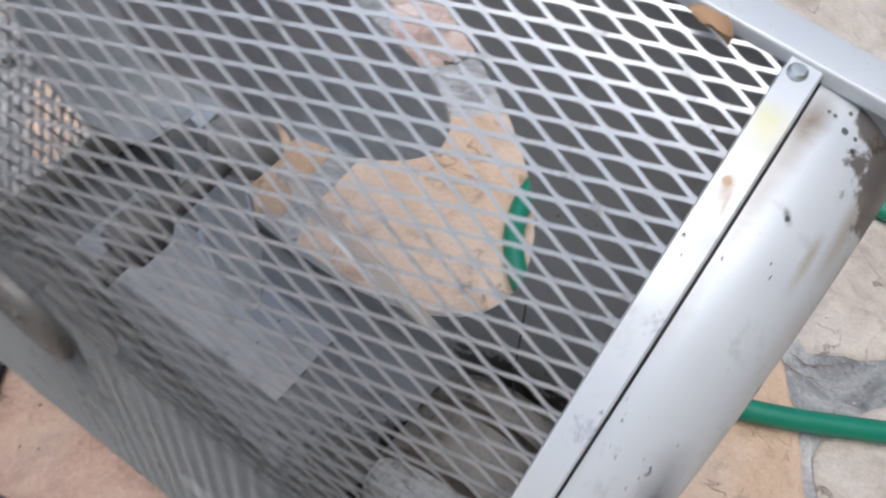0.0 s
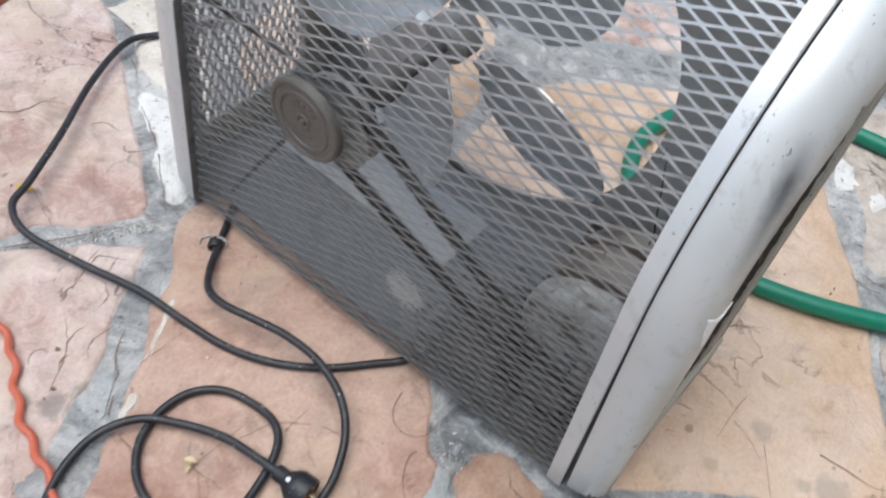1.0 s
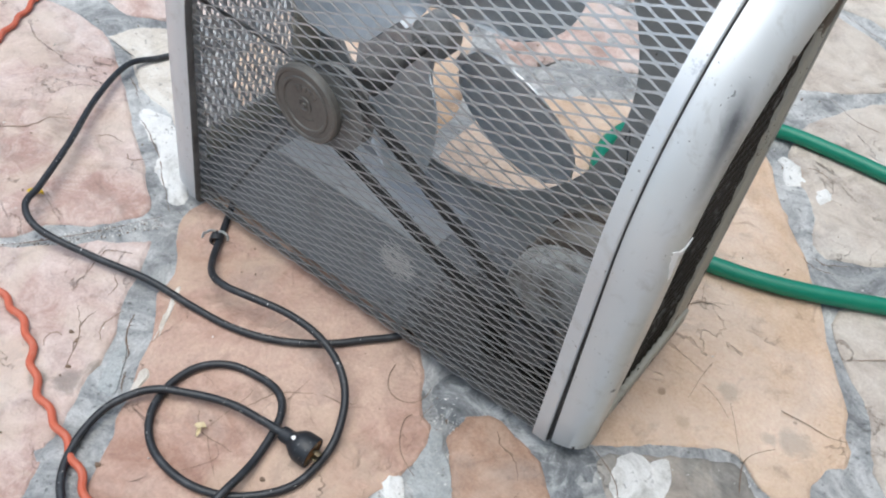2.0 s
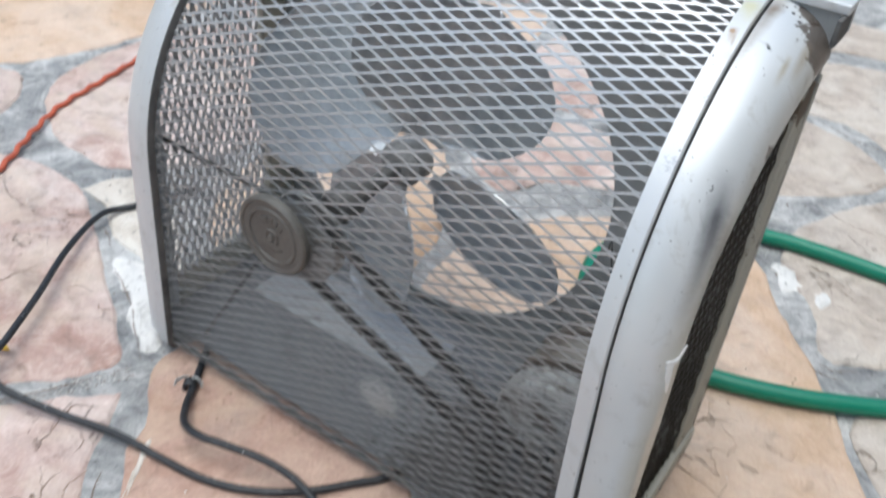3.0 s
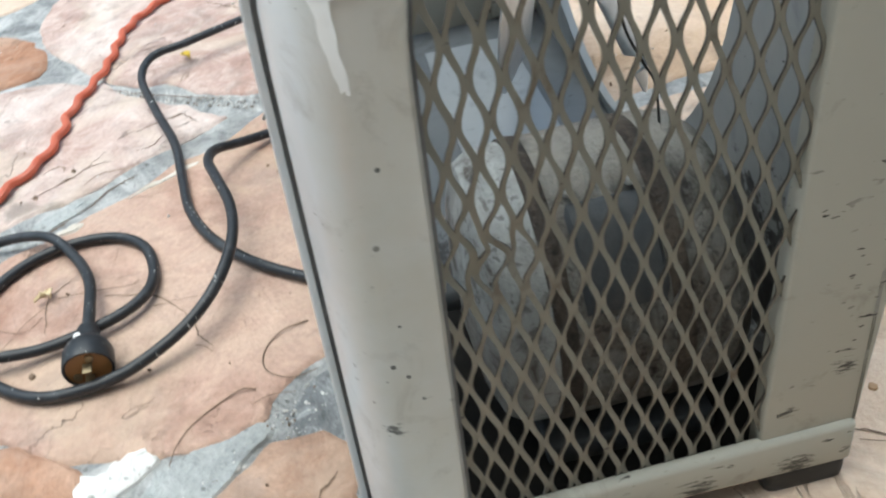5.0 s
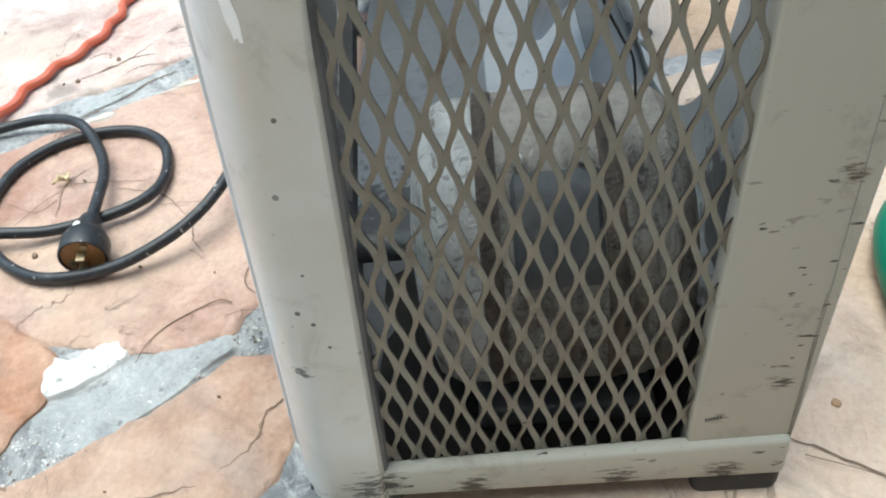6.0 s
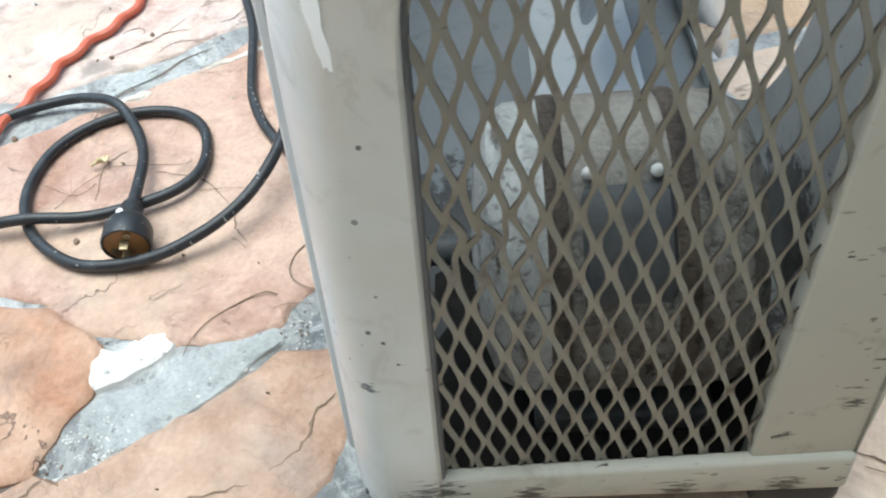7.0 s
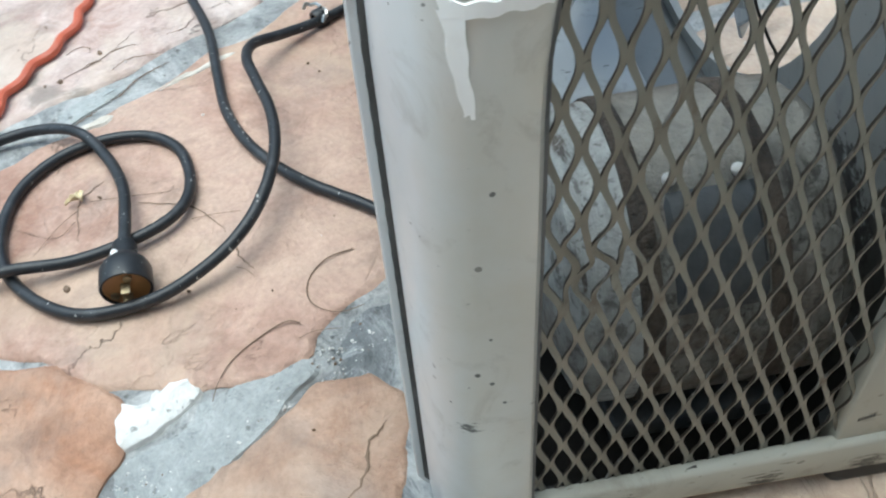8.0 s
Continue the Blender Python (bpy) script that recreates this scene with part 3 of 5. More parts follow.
def turn_at(s):
    """How deep the column's rounding reaches: a tight corner below, a full round above."""
    return 0.026 + 0.015 * upper(s)


def seam_at(s):
    """The columns grow a little broader towards the top."""
    return 0.030 + 0.022 * s / S_END


def stand_off(s):
    """The strip has come away from the column towards the bottom."""
    return 0.0036 * max(0.0, 1 - max(0.0, s) / 0.24)


def round_section(s):
    w, turn, out = seam_at(s), turn_at(s), 0.004 - 0.0045 * upper(s)
    return [(-w, 0.012)] + [(-w + (w + out) * math.sin(radians(a)), turn - (turn - 0.002) * math.cos(radians(a))) for a in range(0, 91, 6)] + [(out - 0.0006, EDGE - 0.006), (out - 0.0014, EDGE - 0.002), (out - 0.0028, EDGE - 0.0006), (out - 0.004, EDGE), (-0.012, EDGE)]


def strip_section(s):
    w = seam_at(s) + stand_off(s)
    return [(-w - a, d) for a, d in ((0.0014, -0.0004), (0.0016, -0.0032), (0.0026, -0.0040), (0.0165, -0.0040), (0.0175, 0.003))]


def border_section(s):
    w = seam_at(s) + stand_off(s)
    return [(-w - 0.0168, -0.0046), (-w - 0.0180, -0.0046), (-w - 0.0192, -0.0020), (-w - 0.0196, 0.0030)]


def edge_section(s):
    out = -0.0045 * upper(s)
    return [(out + 0.0004, EDGE - 0.0004), (out - 0.0010, EDGE + 0.0016), (-0.009, EDGE + 0.0022)]


def gap_section(s):
    w = seam_at(s)
    off = stand_off(s)
    return [(-w - 0.0022 - off, -0.0002), (-w - 0.0012 - off, -0.0002), (-w - 0.0012 - off, 0.0065), (-w - 0.0002, 0.0060), (-w + 0.0008, 0.0022)]


fan = thing("floor_fan", (-0.3, 0.12, 0), "old grey-enamelled metal cabinet fan with curved mesh front standing on flagstones", "fan")
for mirror in (False, True):
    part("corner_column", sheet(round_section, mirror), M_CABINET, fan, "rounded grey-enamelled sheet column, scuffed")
    strip = part("retaining_strip", sheet(strip_section, mirror), M_STRIP, fan, "thin pale metal strip with worn paint")
    part("seam", sheet(edge_section, mirror), M_FLOORPAN, fan, "black grimy edge of the side opening")
    part("seam", sheet(gap_section, mirror), M_FLOORPAN, fan, "black grimy gap beside the strip")
    if mirror:
        part("border", sheet(border_section, mirror), M_FLOORPAN, fan, "black edge where the grille tucks under the strip")
    for s in (S_END - 0.012,):
        y, z = profile(s, -0.0040)
        a = LEAN + (s - S_ARC) / R
        bm = bmesh.new()
        x = -WIDE + seam_at(s) + 0.011 if mirror else -seam_at(s) - 0.011
        turn = Matrix.Translation((x, skew(x, y), z)) @ Matrix.Rotation(radians(90) - a, 4, 'X')
        lathe(bm, [(0.0045, 0), (0.0045, 0.001), (0.0032, 0.0022), (0, 0.0024)], turn, 16)
        part("screw", bm, M_STEEL, strip)


# ---- expanded metal ----
def expanded(across, along, pitch_a, pitch_b, put, inside, strand=0.0021, thick=0.0008, tilt=0.4, uneven=0.10, lit=(2,), bow=0.45):
    """Expanded metal: zigzag strands that meet at flat bonds. Diamonds are long (pitch_a) along the first axis."""
    verts, faces = [], []
    half = pitch_b / 4 - strand * 0.40
    n_a = int(across / (pitch_a / 2)) + 1
    n_b = int(along / (pitch_b / 2)) + 1
    for j in range(n_b + 1):
        centre = j * pitch_b / 2
        line = []
        for i in range(n_a + 1):
            up = 1 if (i + j) % 2 else -1
            for f in (-0.045, 0.045, 0.11, 0.22, 0.36, 0.5, 0.64, 0.78, 0.89):
                g = max(0.0, (f - 0.045) / 0.91)
                soft = up * ((1 - bow) * (1 - 2 * g) + bow * math.cos(math.pi * g))
                line.append(((i + f) * pitch_a / 2, centre + half * soft, soft))
        prev = None
        for a, b, up in line:
            if not inside(a, b):
                prev = None
                continue
            base = len(verts)
            wide = strand * (1 + uneven * 2 * noise.noise((a * 120, b * 160 + j * 3.7, 5.0)))
            b += strand * uneven * noise.noise((a * 60, b * 40, 9.0))
            for db, dn in ((-wide / 2, -1), (wide / 2, -1), (wide / 2, 1), (-wide / 2, 1)):
                verts.append(put(a, b + db, dn * thick / 2 + db * tilt + up * 0.0005))
            if prev is not None:
                for k in range(4):
                    faces.append((prev + k, prev + (k + 1) % 4, base + (k + 1) % 4, base + k))
            prev = base
    me = bpy.data.meshes.new("grille")
    me.from_pydata(verts, [], faces)
    # faces in lit get the light paint, the rest the painted-shade copy
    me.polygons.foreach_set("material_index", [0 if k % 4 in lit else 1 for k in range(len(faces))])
    me.update()
    return me


def grille(name, me, material, cut, label):
    me.materials.append(material)
    me.materials.append(cut)
    ob = new(name, me)
    ob.parent = fan
    ob.matrix_parent_inverse = fan.matrix_world.inverted()
    ob["label"] = label
    return ob


X_LEFT, X_RIGHT = -WIDE + 0.0425, -0.0425


def put_front(a, b, out):
    y, z = profile(b, 0.002 - out)
    sag = 0.004 * math.sin(9 * a + 1.0) * math.sin(7 * b)
    return (X_LEFT + a, skew(X_LEFT + a, y) + sag * 0.4, z)


grille("front_grille", expanded(X_RIGHT - X_LEFT, S_END - 0.006, 0.031, 0.0122, put_front, lambda a, b: b < S_END - 0.002 and min(a, X_RIGHT - X_LEFT - a) > seam_at(b) - 0.031 - 0.004, thick=0.0010, lit=(2, 3)), M_GRILLE, M_SHADECUT,
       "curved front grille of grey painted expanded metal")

Y_BACK, Z_RAIL, Z_RAIL_FAR = 0.2035, 0.040, 0.066
POST_LEAN = 0.04


def in_opening(x, y, z, grow=0.006):
    rail = Z_RAIL + 0.005 * (y - 0.06) / 0.14 if x > -0.3 else Z_RAIL_FAR
    return y < Y_BACK + POST_LEAN * (z - 0.06) + grow and z > rail - grow and inset_at(2 * y - skew(x, y), z) > EDGE - grow


def put_side(mirror):
    def put(a, b, out):
        y, z = 0.048 + b, 0.031 + a
        dent = math.exp(-(((y - 0.086) / 0.015) ** 2 + ((z - 0.188) / 0.018) ** 2)) if not mirror else 0.0
        x = -0.0066 + out - 0.005 * dent
        return (-WIDE - x if mirror else x, y + 0.0030 * dent * math.sin(230 * z + 90 * y), z - 0.0042 * dent * math.cos(220 * y))
    return put


for mirror in (False, True):
    grille("side_grille", expanded(0.47, 0.16, 0.031, 0.0119, put_side(mirror), lambda a, b: in_opening(-WIDE if mirror else 0.0, 0.048 + b, 0.031 + a), 0.0026, 0.0013, -0.45, uneven=0.13, bow=0.85), *((M_GRILLE, M_GRILLE) if mirror else (M_SIDEMESH, M_SIDESHADECUT)),
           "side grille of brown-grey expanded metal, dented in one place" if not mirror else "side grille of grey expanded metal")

# rear posts, sills, back panel with its round mouth, top lip
for mirror in (False, True):
    fx = (lambda x: -WIDE - x) if mirror else (lambda x: x)
    bm = bmesh.new()
    xs = sorted((fx(-0.0025), fx(-0.0145)))
    box(bm, *xs, Y_BACK, DEEP, 0.026, 0.462, 0.0016)
    for v in bm.verts:
        v.co.y += POST_LEAN * (v.co.z - 0.06)
    part("rear_post", bm, M_POST, fan, "flat beige-grey sheet post with dark scratches")
    bm = bmesh.new()
    xs = sorted((fx(0.0012), fx(-0.0068)))
    box(bm, *xs, 0.047, DEEP - 0.0015, 0.0185, Z_RAIL_FAR if mirror else Z_RAIL, 0.0032)
    for v in bm.verts:
        if not mirror and v.co.z > 0.03:
            v.co.z += 0.005 * (v.co.y - 0.06) / 0.14
    part("side_sill", bm, M_POST, fan, "rounded beige-grey bottom rail with black scuffs")

CX, CZ, HOLE = -0.368, 0.256, 0.223
bm = bmesh.new()
seg = 72
inner, outer, lip = [], [], []
x0, x1, zb, zt = -WIDE + 0.002, -0.002, 0.02, 0.519
for k in range(seg):
    a = 2 * math.pi * k / seg
    c, s = math.cos(a), math.sin(a)
    reach = min((x1 - CX) / c if c > 1e-6 else (x0 - CX) / c if c < -1e-6 else 9, (zt - CZ) / s if s > 1e-6 else (zb - CZ) / s if s < -1e-6 else 9)
    inner.append(bm.verts.new((CX + HOLE * c, DEEP - 0.004, CZ + HOLE * s)))
    lip.append(bm.verts.new((CX + (HOLE + 0.002) * c, DEEP + 0.004, CZ + (HOLE + 0.004) * s)))
    outer.append(bm.verts.new((CX + max(reach, HOLE + 0.002) * c, DEEP - 0.002, CZ + max(reach, HOLE + 0.002) * s)))
for k in range(seg):
    j = (k + 1) % seg
    bm.faces.new((inner[k], inner[j], outer[j], outer[k]))
    bm.faces.new((inner[k], lip[k], lip[j], inner[j]))
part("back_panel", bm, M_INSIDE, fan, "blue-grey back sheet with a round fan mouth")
for xa, za in ((x1, zt), (x0, zt), (x1, zb), (x0, zb)):
    bm = bmesh.new()
    sx, sz = (1 if xa == x1 else -1), (1 if za == zt else -1)
    a = [bm.verts.new(p) for p in ((xa, DEEP - 0.003, za), (xa - sx * 0.12, DEEP - 0.003, za), (xa, DEEP - 0.003, za - sz * 0.12))]
    bm.faces.new(a)
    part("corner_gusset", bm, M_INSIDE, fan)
bm = bmesh.new()
box(bm, -WIDE - 0.004, 0.004, DEEP - 0.006, DEEP + 0.017, 0.519, 0.5275, 0.0015)
box(bm, -WIDE - 0.004, 0.004, DEEP + 0.0145, DEEP + 0.017, 0.500, 0.520)
part("top_lip", bm, M_STRIP, fan, "pale folded top lip of the back sheet")
for mirror in (False, True):
    fx = (lambda x: -WIDE - x) if mirror else (lambda x: x)
    bm = bmesh.new()
    box(bm, *sorted((fx(-0.001), fx(0.003))), DEEP - 0.018, DEEP + 0.016, 0.497, 0.519, 0.001)
    part("corner_bracket", bm, M_FLOORPAN, fan, "rusty dark corner bracket")
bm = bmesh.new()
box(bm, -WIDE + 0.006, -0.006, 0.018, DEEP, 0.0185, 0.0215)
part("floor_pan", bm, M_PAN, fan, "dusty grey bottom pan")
# thin wavy-edged sheet, added as painted shade under the motor
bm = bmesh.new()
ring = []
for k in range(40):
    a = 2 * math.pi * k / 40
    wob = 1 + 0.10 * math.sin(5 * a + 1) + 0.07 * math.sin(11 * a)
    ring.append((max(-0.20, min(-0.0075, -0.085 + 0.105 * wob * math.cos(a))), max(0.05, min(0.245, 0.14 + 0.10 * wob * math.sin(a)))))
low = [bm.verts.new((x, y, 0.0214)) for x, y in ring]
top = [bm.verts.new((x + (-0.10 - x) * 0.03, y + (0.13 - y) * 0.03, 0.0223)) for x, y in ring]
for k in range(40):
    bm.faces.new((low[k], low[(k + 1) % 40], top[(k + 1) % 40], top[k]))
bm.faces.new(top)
part("motor_shade_sheet", bm, M_MOTORSHADE, fan, "black sheet painting the shade under the motor")
bm = bmesh.new()
box(bm, -WIDE + 0.06, -0.285, 0.122, 0.206, 0.0216, 0.0245, 0.0012)
part("pale_slab", bm, M_PALESLAB, fan, "thin pale blue-grey slab along the pan")
bm = bmesh.new()
box(bm, -WIDE + 0.035, -0.035, 0.004, 0.009, 0.0165, 0.0205)
for v in bm.verts:
    v.co.y = skew(v.co.x, v.co.y)
part("front_sill", bm, M_FLOORPAN, fan, "thin dark front edge")
for x, y in ((-0.021, 0.230), (-0.034, 0.062), (-WIDE + 0.034, 0.062), (-WIDE + 0.03, 0.222)):
    bm = bmesh.new()
    box(bm, x - 0.019, x + 0.019, y - 0.022, y + 0.022, -0.002, 0.0185, 0.006)
    part("rubber_foot", bm, M_FOOT, fan, "black rubber foot")

# fan wheel, shaft, pulleys, belt, motor
Y_WHEEL, Y_BELT = 0.205, 0.040
PX, PZ = CX - 0.002, CZ - 0.012


def on_axle(x, z):
    return Matrix.Translation((x, 0, z)) @ Matrix.Rotation(radians(-90), 4, 'X')


def blade(angle, span=0.216):
    """A broad rounded blade, pitched and cupped."""
    bm = bmesh.new()
    nr, nw = 18, 12
    rows = []
    for i in range(nr + 1):
        f = i / nr
        r = 0.03 + (span - 0.03) * f
        lobe = 0.108 * math.sqrt(max(0.0, 1 - ((r - 0.122) / 0.0945) ** 2)) if r > 0.045 else 0.0
        wide = max(lobe, 0.026 if r < 0.12 else 0.004)
        row = []
        for j in range(nw + 1):
            g = j / nw * 2 - 1
            pitch = radians(27 - 4 * f)
            off = wide * g + 0.014 * f
            cup = 0.010 * (1 - g * g)
            u = off * math.cos(pitch)
            v = -off * math.sin(pitch) + cup
            ang = angle
            x = r * math.cos(ang) - u * math.sin(ang)
            z = r * math.sin(ang) + u * math.cos(ang)
            row.append(bm.verts.new((CX + x, Y_WHEEL + v, CZ + z)))
        rows.append(row)
    for a, b in zip(rows, rows[1:]):
        for j in range(nw):
            bm.faces.new((a[j], a[j + 1], b[j + 1], b[j]))
    bmesh.ops.recalc_face_normals(bm, faces=bm.faces)
    bmesh.ops.solidify(bm, geom=list(bm.faces), thickness=0.0016)
    return bm


wheel = new("fan_wheel", finish(lathe(bmesh.new(), [(0, 0.178), (0.018, 0.180), (0.026, 0.188), (0.026, 0.214), (0.016, 0.222), (0, 0.224)], on_axle(CX, CZ), 32), "fan_wheel", M_HUB))
wheel.parent = fan
wheel.matrix_parent_inverse = fan.matrix_world.inverted()
wheel["label"] = "fan wheel with four broad blue-grey blades"
for k in range(4):
    part("blade", blade(radians(62.5 + 90 * k)), M_BLADE, wheel, "broad rounded blue-grey blade")
bm = bmesh.new()
sweep(bm, [Vector((PX, 0.032, PZ)), Vector((PX, 0.06, PZ)), Vector((CX, 0.19, CZ))], 0.009, 16)
part("shaft", bm, M_BEARING, fan)
MX, MZ = -0.094, 0.101


def pulley(x, z, r):
    y = Y_BELT
    return lathe(bmesh.new(), [(0, y - 0.012), (r * 0.35, y - 0.012), (r * 0.4, y - 0.008), (r, y - 0.008), (r - 0.008, y), (r, y + 0.008), (r * 0.4, y + 0.008), (0, y + 0.012)], on_axle(x, z), 36)


R1, R2 = 0.040, 0.019
part("pulley", pulley(PX, PZ, R1 + 0.006), M_HUB, fan, "dark cast fan pulley")
part("pulley", pulley(MX, MZ, R2 + 0.006), M_MOTORDARK, fan, "small dark motor pulley")
dx, dz = MX - PX, MZ - PZ
dist, head = math.hypot(dx, dz), math.atan2(dz, dx)
spread = math.acos((R1 - R2) / dist)
loop = []
for k in range(17):
    a = head + spread + (2 * math.pi - 2 * spread) * k / 16
    loop.append(Vector((PX + R1 * math.cos(a), Y_BELT, PZ + R1 * math.sin(a))))
for k in range(17):
    a = head - spread + 2 * spread * k / 16
    loop.append(Vector((MX + R2 * math.cos(a), Y_BELT, MZ + R2 * math.sin(a))))
bm = bmesh.new()
n = len(loop)
rings = []
for i, p in enumerate(loop):
    d = (loop[(i + 1) % n] - loop[i - 1]).normalized()
    nor = Vector((-d.z, 0, d.x))
    rings.append([bm.verts.new(p + nor * a + Vector((0, b, 0))) for a, b in ((-0.004, -0.0055), (0.004, -0.004), (0.004, 0.004), (-0.004, 0.0055))])
for i in range(n):
    a, b = rings[i], rings[(i + 1) % n]
    for k in range(4):
        bm.faces.new((a[k], a[(k + 1) % 4], b[(k + 1) % 4], b[k]))
part("drive_belt", bm, M_BELT, fan, "black rubber V-belt from motor to fan pulley")
bm = bmesh.new()
box(bm, -WIDE + 0.004, CX, 0.060, 0.063, 0.250, 0.256, 0.001)
lathe(bm, [(0, 0.078), (0.016, 0.078), (0.019, 0.084), (0.019, 0.108), (0.014, 0.116), (0, 0.116)], on_axle(CX, CZ), 24)
part("bearing_bracket", bm, M_BEARING, fan, "dark bearing bracket behind the pulley")
bm = bmesh.new()
box(bm, -0.00225, 0.00225, 0.029, 0.0315, 0.0, 1.0)
head, down = Vector((PX - 0.030, 0.0, PZ - 0.010)), Vector((-0.532, 0.0, 0.022))
go = down - head
bm.transform(Matrix.Translation(head) @ Matrix.Rotation(math.atan2(go.x, go.z), 4, 'Y') @ Matrix.Diagonal((1, 1, go.length, 1)))
part("bearing_strut", bm, M_MOTORDARK, fan, "thin dark strut from bearing down to the pan")

bm = bmesh.new()
lathe(bm, [(0.05, 0.1145), (0.073, 0.1155), (0.073, 0.188), (0.0715, 0.1885), (0.0715, 0.198), (0.064, 0.207), (0.044, 0.213), (0.018, 0.217), (0, 0.218)], on_axle(MX, MZ), 44)
motor = part("motor", bm, M_MOTOR, fan, "dust-caked grey cylindrical electric motor")
bm = bmesh.new()
lathe(bm, [(0, 0.078), (0.02, 0.079), (0.05, 0.083), (0.066, 0.089), (0.0715, 0.098), (0.0725, 0.1155)], on_axle(MX, MZ), 44)
part("end_bell", bm, M_BELL, motor, "pale grey cast end bell")
for y in (0.118, 0.172):
    bm = bmesh.new()
    lathe(bm, [(0.070, y - 0.0055), (0.0736, y - 0.0045), (0.0741, y), (0.0736, y + 0.0045), (0.070, y + 0.0055)], on_axle(MX, MZ), 44)
    part("end_band", bm, M_RUSTBAND, motor, "rusty brown greasy band")
bm = bmesh.new()
rows = []
for k in range(9):
    a = radians(22 + 42 * k / 8)
    lift = 0.0760 if 0 < k < 8 else 0.0725
    rows.append([bm.verts.new((MX + r * math.cos(a), y, MZ + r * math.sin(a))) for y, r in ((0.1275, 0.0725), (0.130, lift), (0.1645, lift), (0.167, 0.0725))])
for a, b in zip(rows, rows[1:]):
    for k in range(3):
        bm.faces.new((a[k], a[k + 1], b[k + 1], b[k]))
part("terminal_cover", bm, M_MOTORDARK, motor, "dark blue-black terminal cover")
for a, y in ((67, 0.132), (66.5, 0.1606)):
    bm = bmesh.new()
    bmesh.ops.create_uvsphere(bm, u_segments=12, v_segments=8, radius=0.0030, matrix=Matrix.Translation((MX + 0.0758 * math.cos(radians(a)), y, MZ + 0.0758 * math.sin(radians(a)))))
    part("bolt", bm, M_LINT, motor, "pale round bolt head")
bm = bmesh.new()
box(bm, MX - 0.06, MX + 0.06, 0.105, 0.195, 0.0215, 0.036, 0.003)
part("motor_base", bm, M_MOTORDARK, motor)
bm = bmesh.new()
lathe(bm, [(0, 0.04), (0.008, 0.04), (0.008, 0.080), (0, 0.080)], on_axle(MX, MZ), 14)
part("motor_shaft", bm, M_MOTORDARK, motor)
bm = bmesh.new()
sweep(bm, spline([(MX - 0.006, 0.189, 0.165), (-0.1, 0.187, 0.193), (-0.1, 0.181, 0.206), (-0.1, 0.172, 0.227), (-0.104, 0.172, 0.25), (-0.115, 0.19, 0.262), (-0.13, 0.225, 0.25), (-0.14, 0.246, 0.22)], 6), 0.0007, 6)
part("wire", bm, M_BELT, motor, "thin black motor wire")

# round badge on the grille
BX, BZ, BR = -0.3785, 0.2605, 0.0425
yb = skew(BX, profile(BZ - BASE)[0])
face = Matrix.Translation((BX, yb - 0.003, BZ)) @ Matrix.Rotation(radians(90), 4, 'X')
bm = bmesh.new()
lathe(bm, [(0, -0.003), (BR, -0.003), (BR, 0.003), (BR - 0.002, 0.0052), (BR - 0.005, 0.0052), (BR - 0.006, 0.004), (BR - 0.011, 0.004), (BR - 0.012, 0.0052), (BR - 0.0145, 0.0052), (BR - 0.0155, 0.0038), (0.009, 0.0038), (0.0085, 0.005), (0.006, 0.005), (0.005, 0.0038), (0.0032, 0.0038), (0.0028, 0.006), (0, 0.0066)], face, 56)
badge = part("badge", bm, M_BADGE, fan, "round pewter badge with concentric rings and worn lettering")
for k in range(5):
    a = radians(128 - 19 * k)
    bm = bmesh.new()
    box(bm, -0.0028, 0.0028, -0.004, 0.004, 0.003, 0.0046, 0.0006)
    bm.transform(face @ Matrix.Translation((0.0185 * math.cos(a), 0.0185 * math.sin(a), 0)) @ Matrix.Rotation(a - radians(90), 4, 'Z'))
    part("letter_bar", bm, M_BADGELINE, badge)
for k in range(9):
    a = radians(228 + 10.5 * k)
    bm = bmesh.new()
    box(bm, -0.0011, 0.0011, -0.0013, 0.0013, 0.0034, 0.0044, 0.0003)
    bm.transform(face @ Matrix.Translation((0.0165 * math.cos(a), 0.0165 * math.sin(a), 0)) @ Matrix.Rotation(a + radians(90), 4, 'Z'))
    part("letter_bar", bm, M_BADGELINE, badge)

# dried paint on the column, a bracket-shaped drip
bm = bmesh.new()


def drip(bm, pts, wide):
    """A thin ragged dab on the flat side of the column."""
    top, low = [], []
    for i, (y, z) in enumerate(pts):
        w = wide[i]
        q = pts[min(i + 1, len(pts) - 1)]
        p = pts[max(i - 1, 0)]
        d = Vector((q[0] - p[0], q[1] - p[1])).normalized()
        nx = Vector((-d.y, d.x)) * w
        for sgn, side in ((1, top), (-1, low)):
            yy, zz = y + sgn * nx.x, z + sgn * nx.y
            d = inset_at(2 * yy - skew(0.0, yy), zz)
            turn = turn_at(0.285)
            c = min(1.0, max(0.0, (turn - d) / (turn - 0.002)))
            x = 0.0004 - 0.04 + 0.0431 * math.sqrt(1 - c * c) - max(0.0, d - turn) * 0.045
            side.append((x, yy, zz))
    vt = [[bm.verts.new(p) for p in top], [bm.verts.new(p) for p in low]]
    vb = [[bm.verts.new((p[0] - 0.0012, p[1], p[2])) for p in top], [bm.verts.new((p[0] - 0.0012, p[1], p[2])) for p in low]]
    for i in range(len(pts) - 1):
        bm.faces.new((vt[0][i], vt[0][i + 1], vt[1][i + 1], vt[1][i]))
        for k in (0, 1):
            bm.faces.new((vt[k][i], vb[k][i], vb[k][i + 1], vt[k][i + 1]))


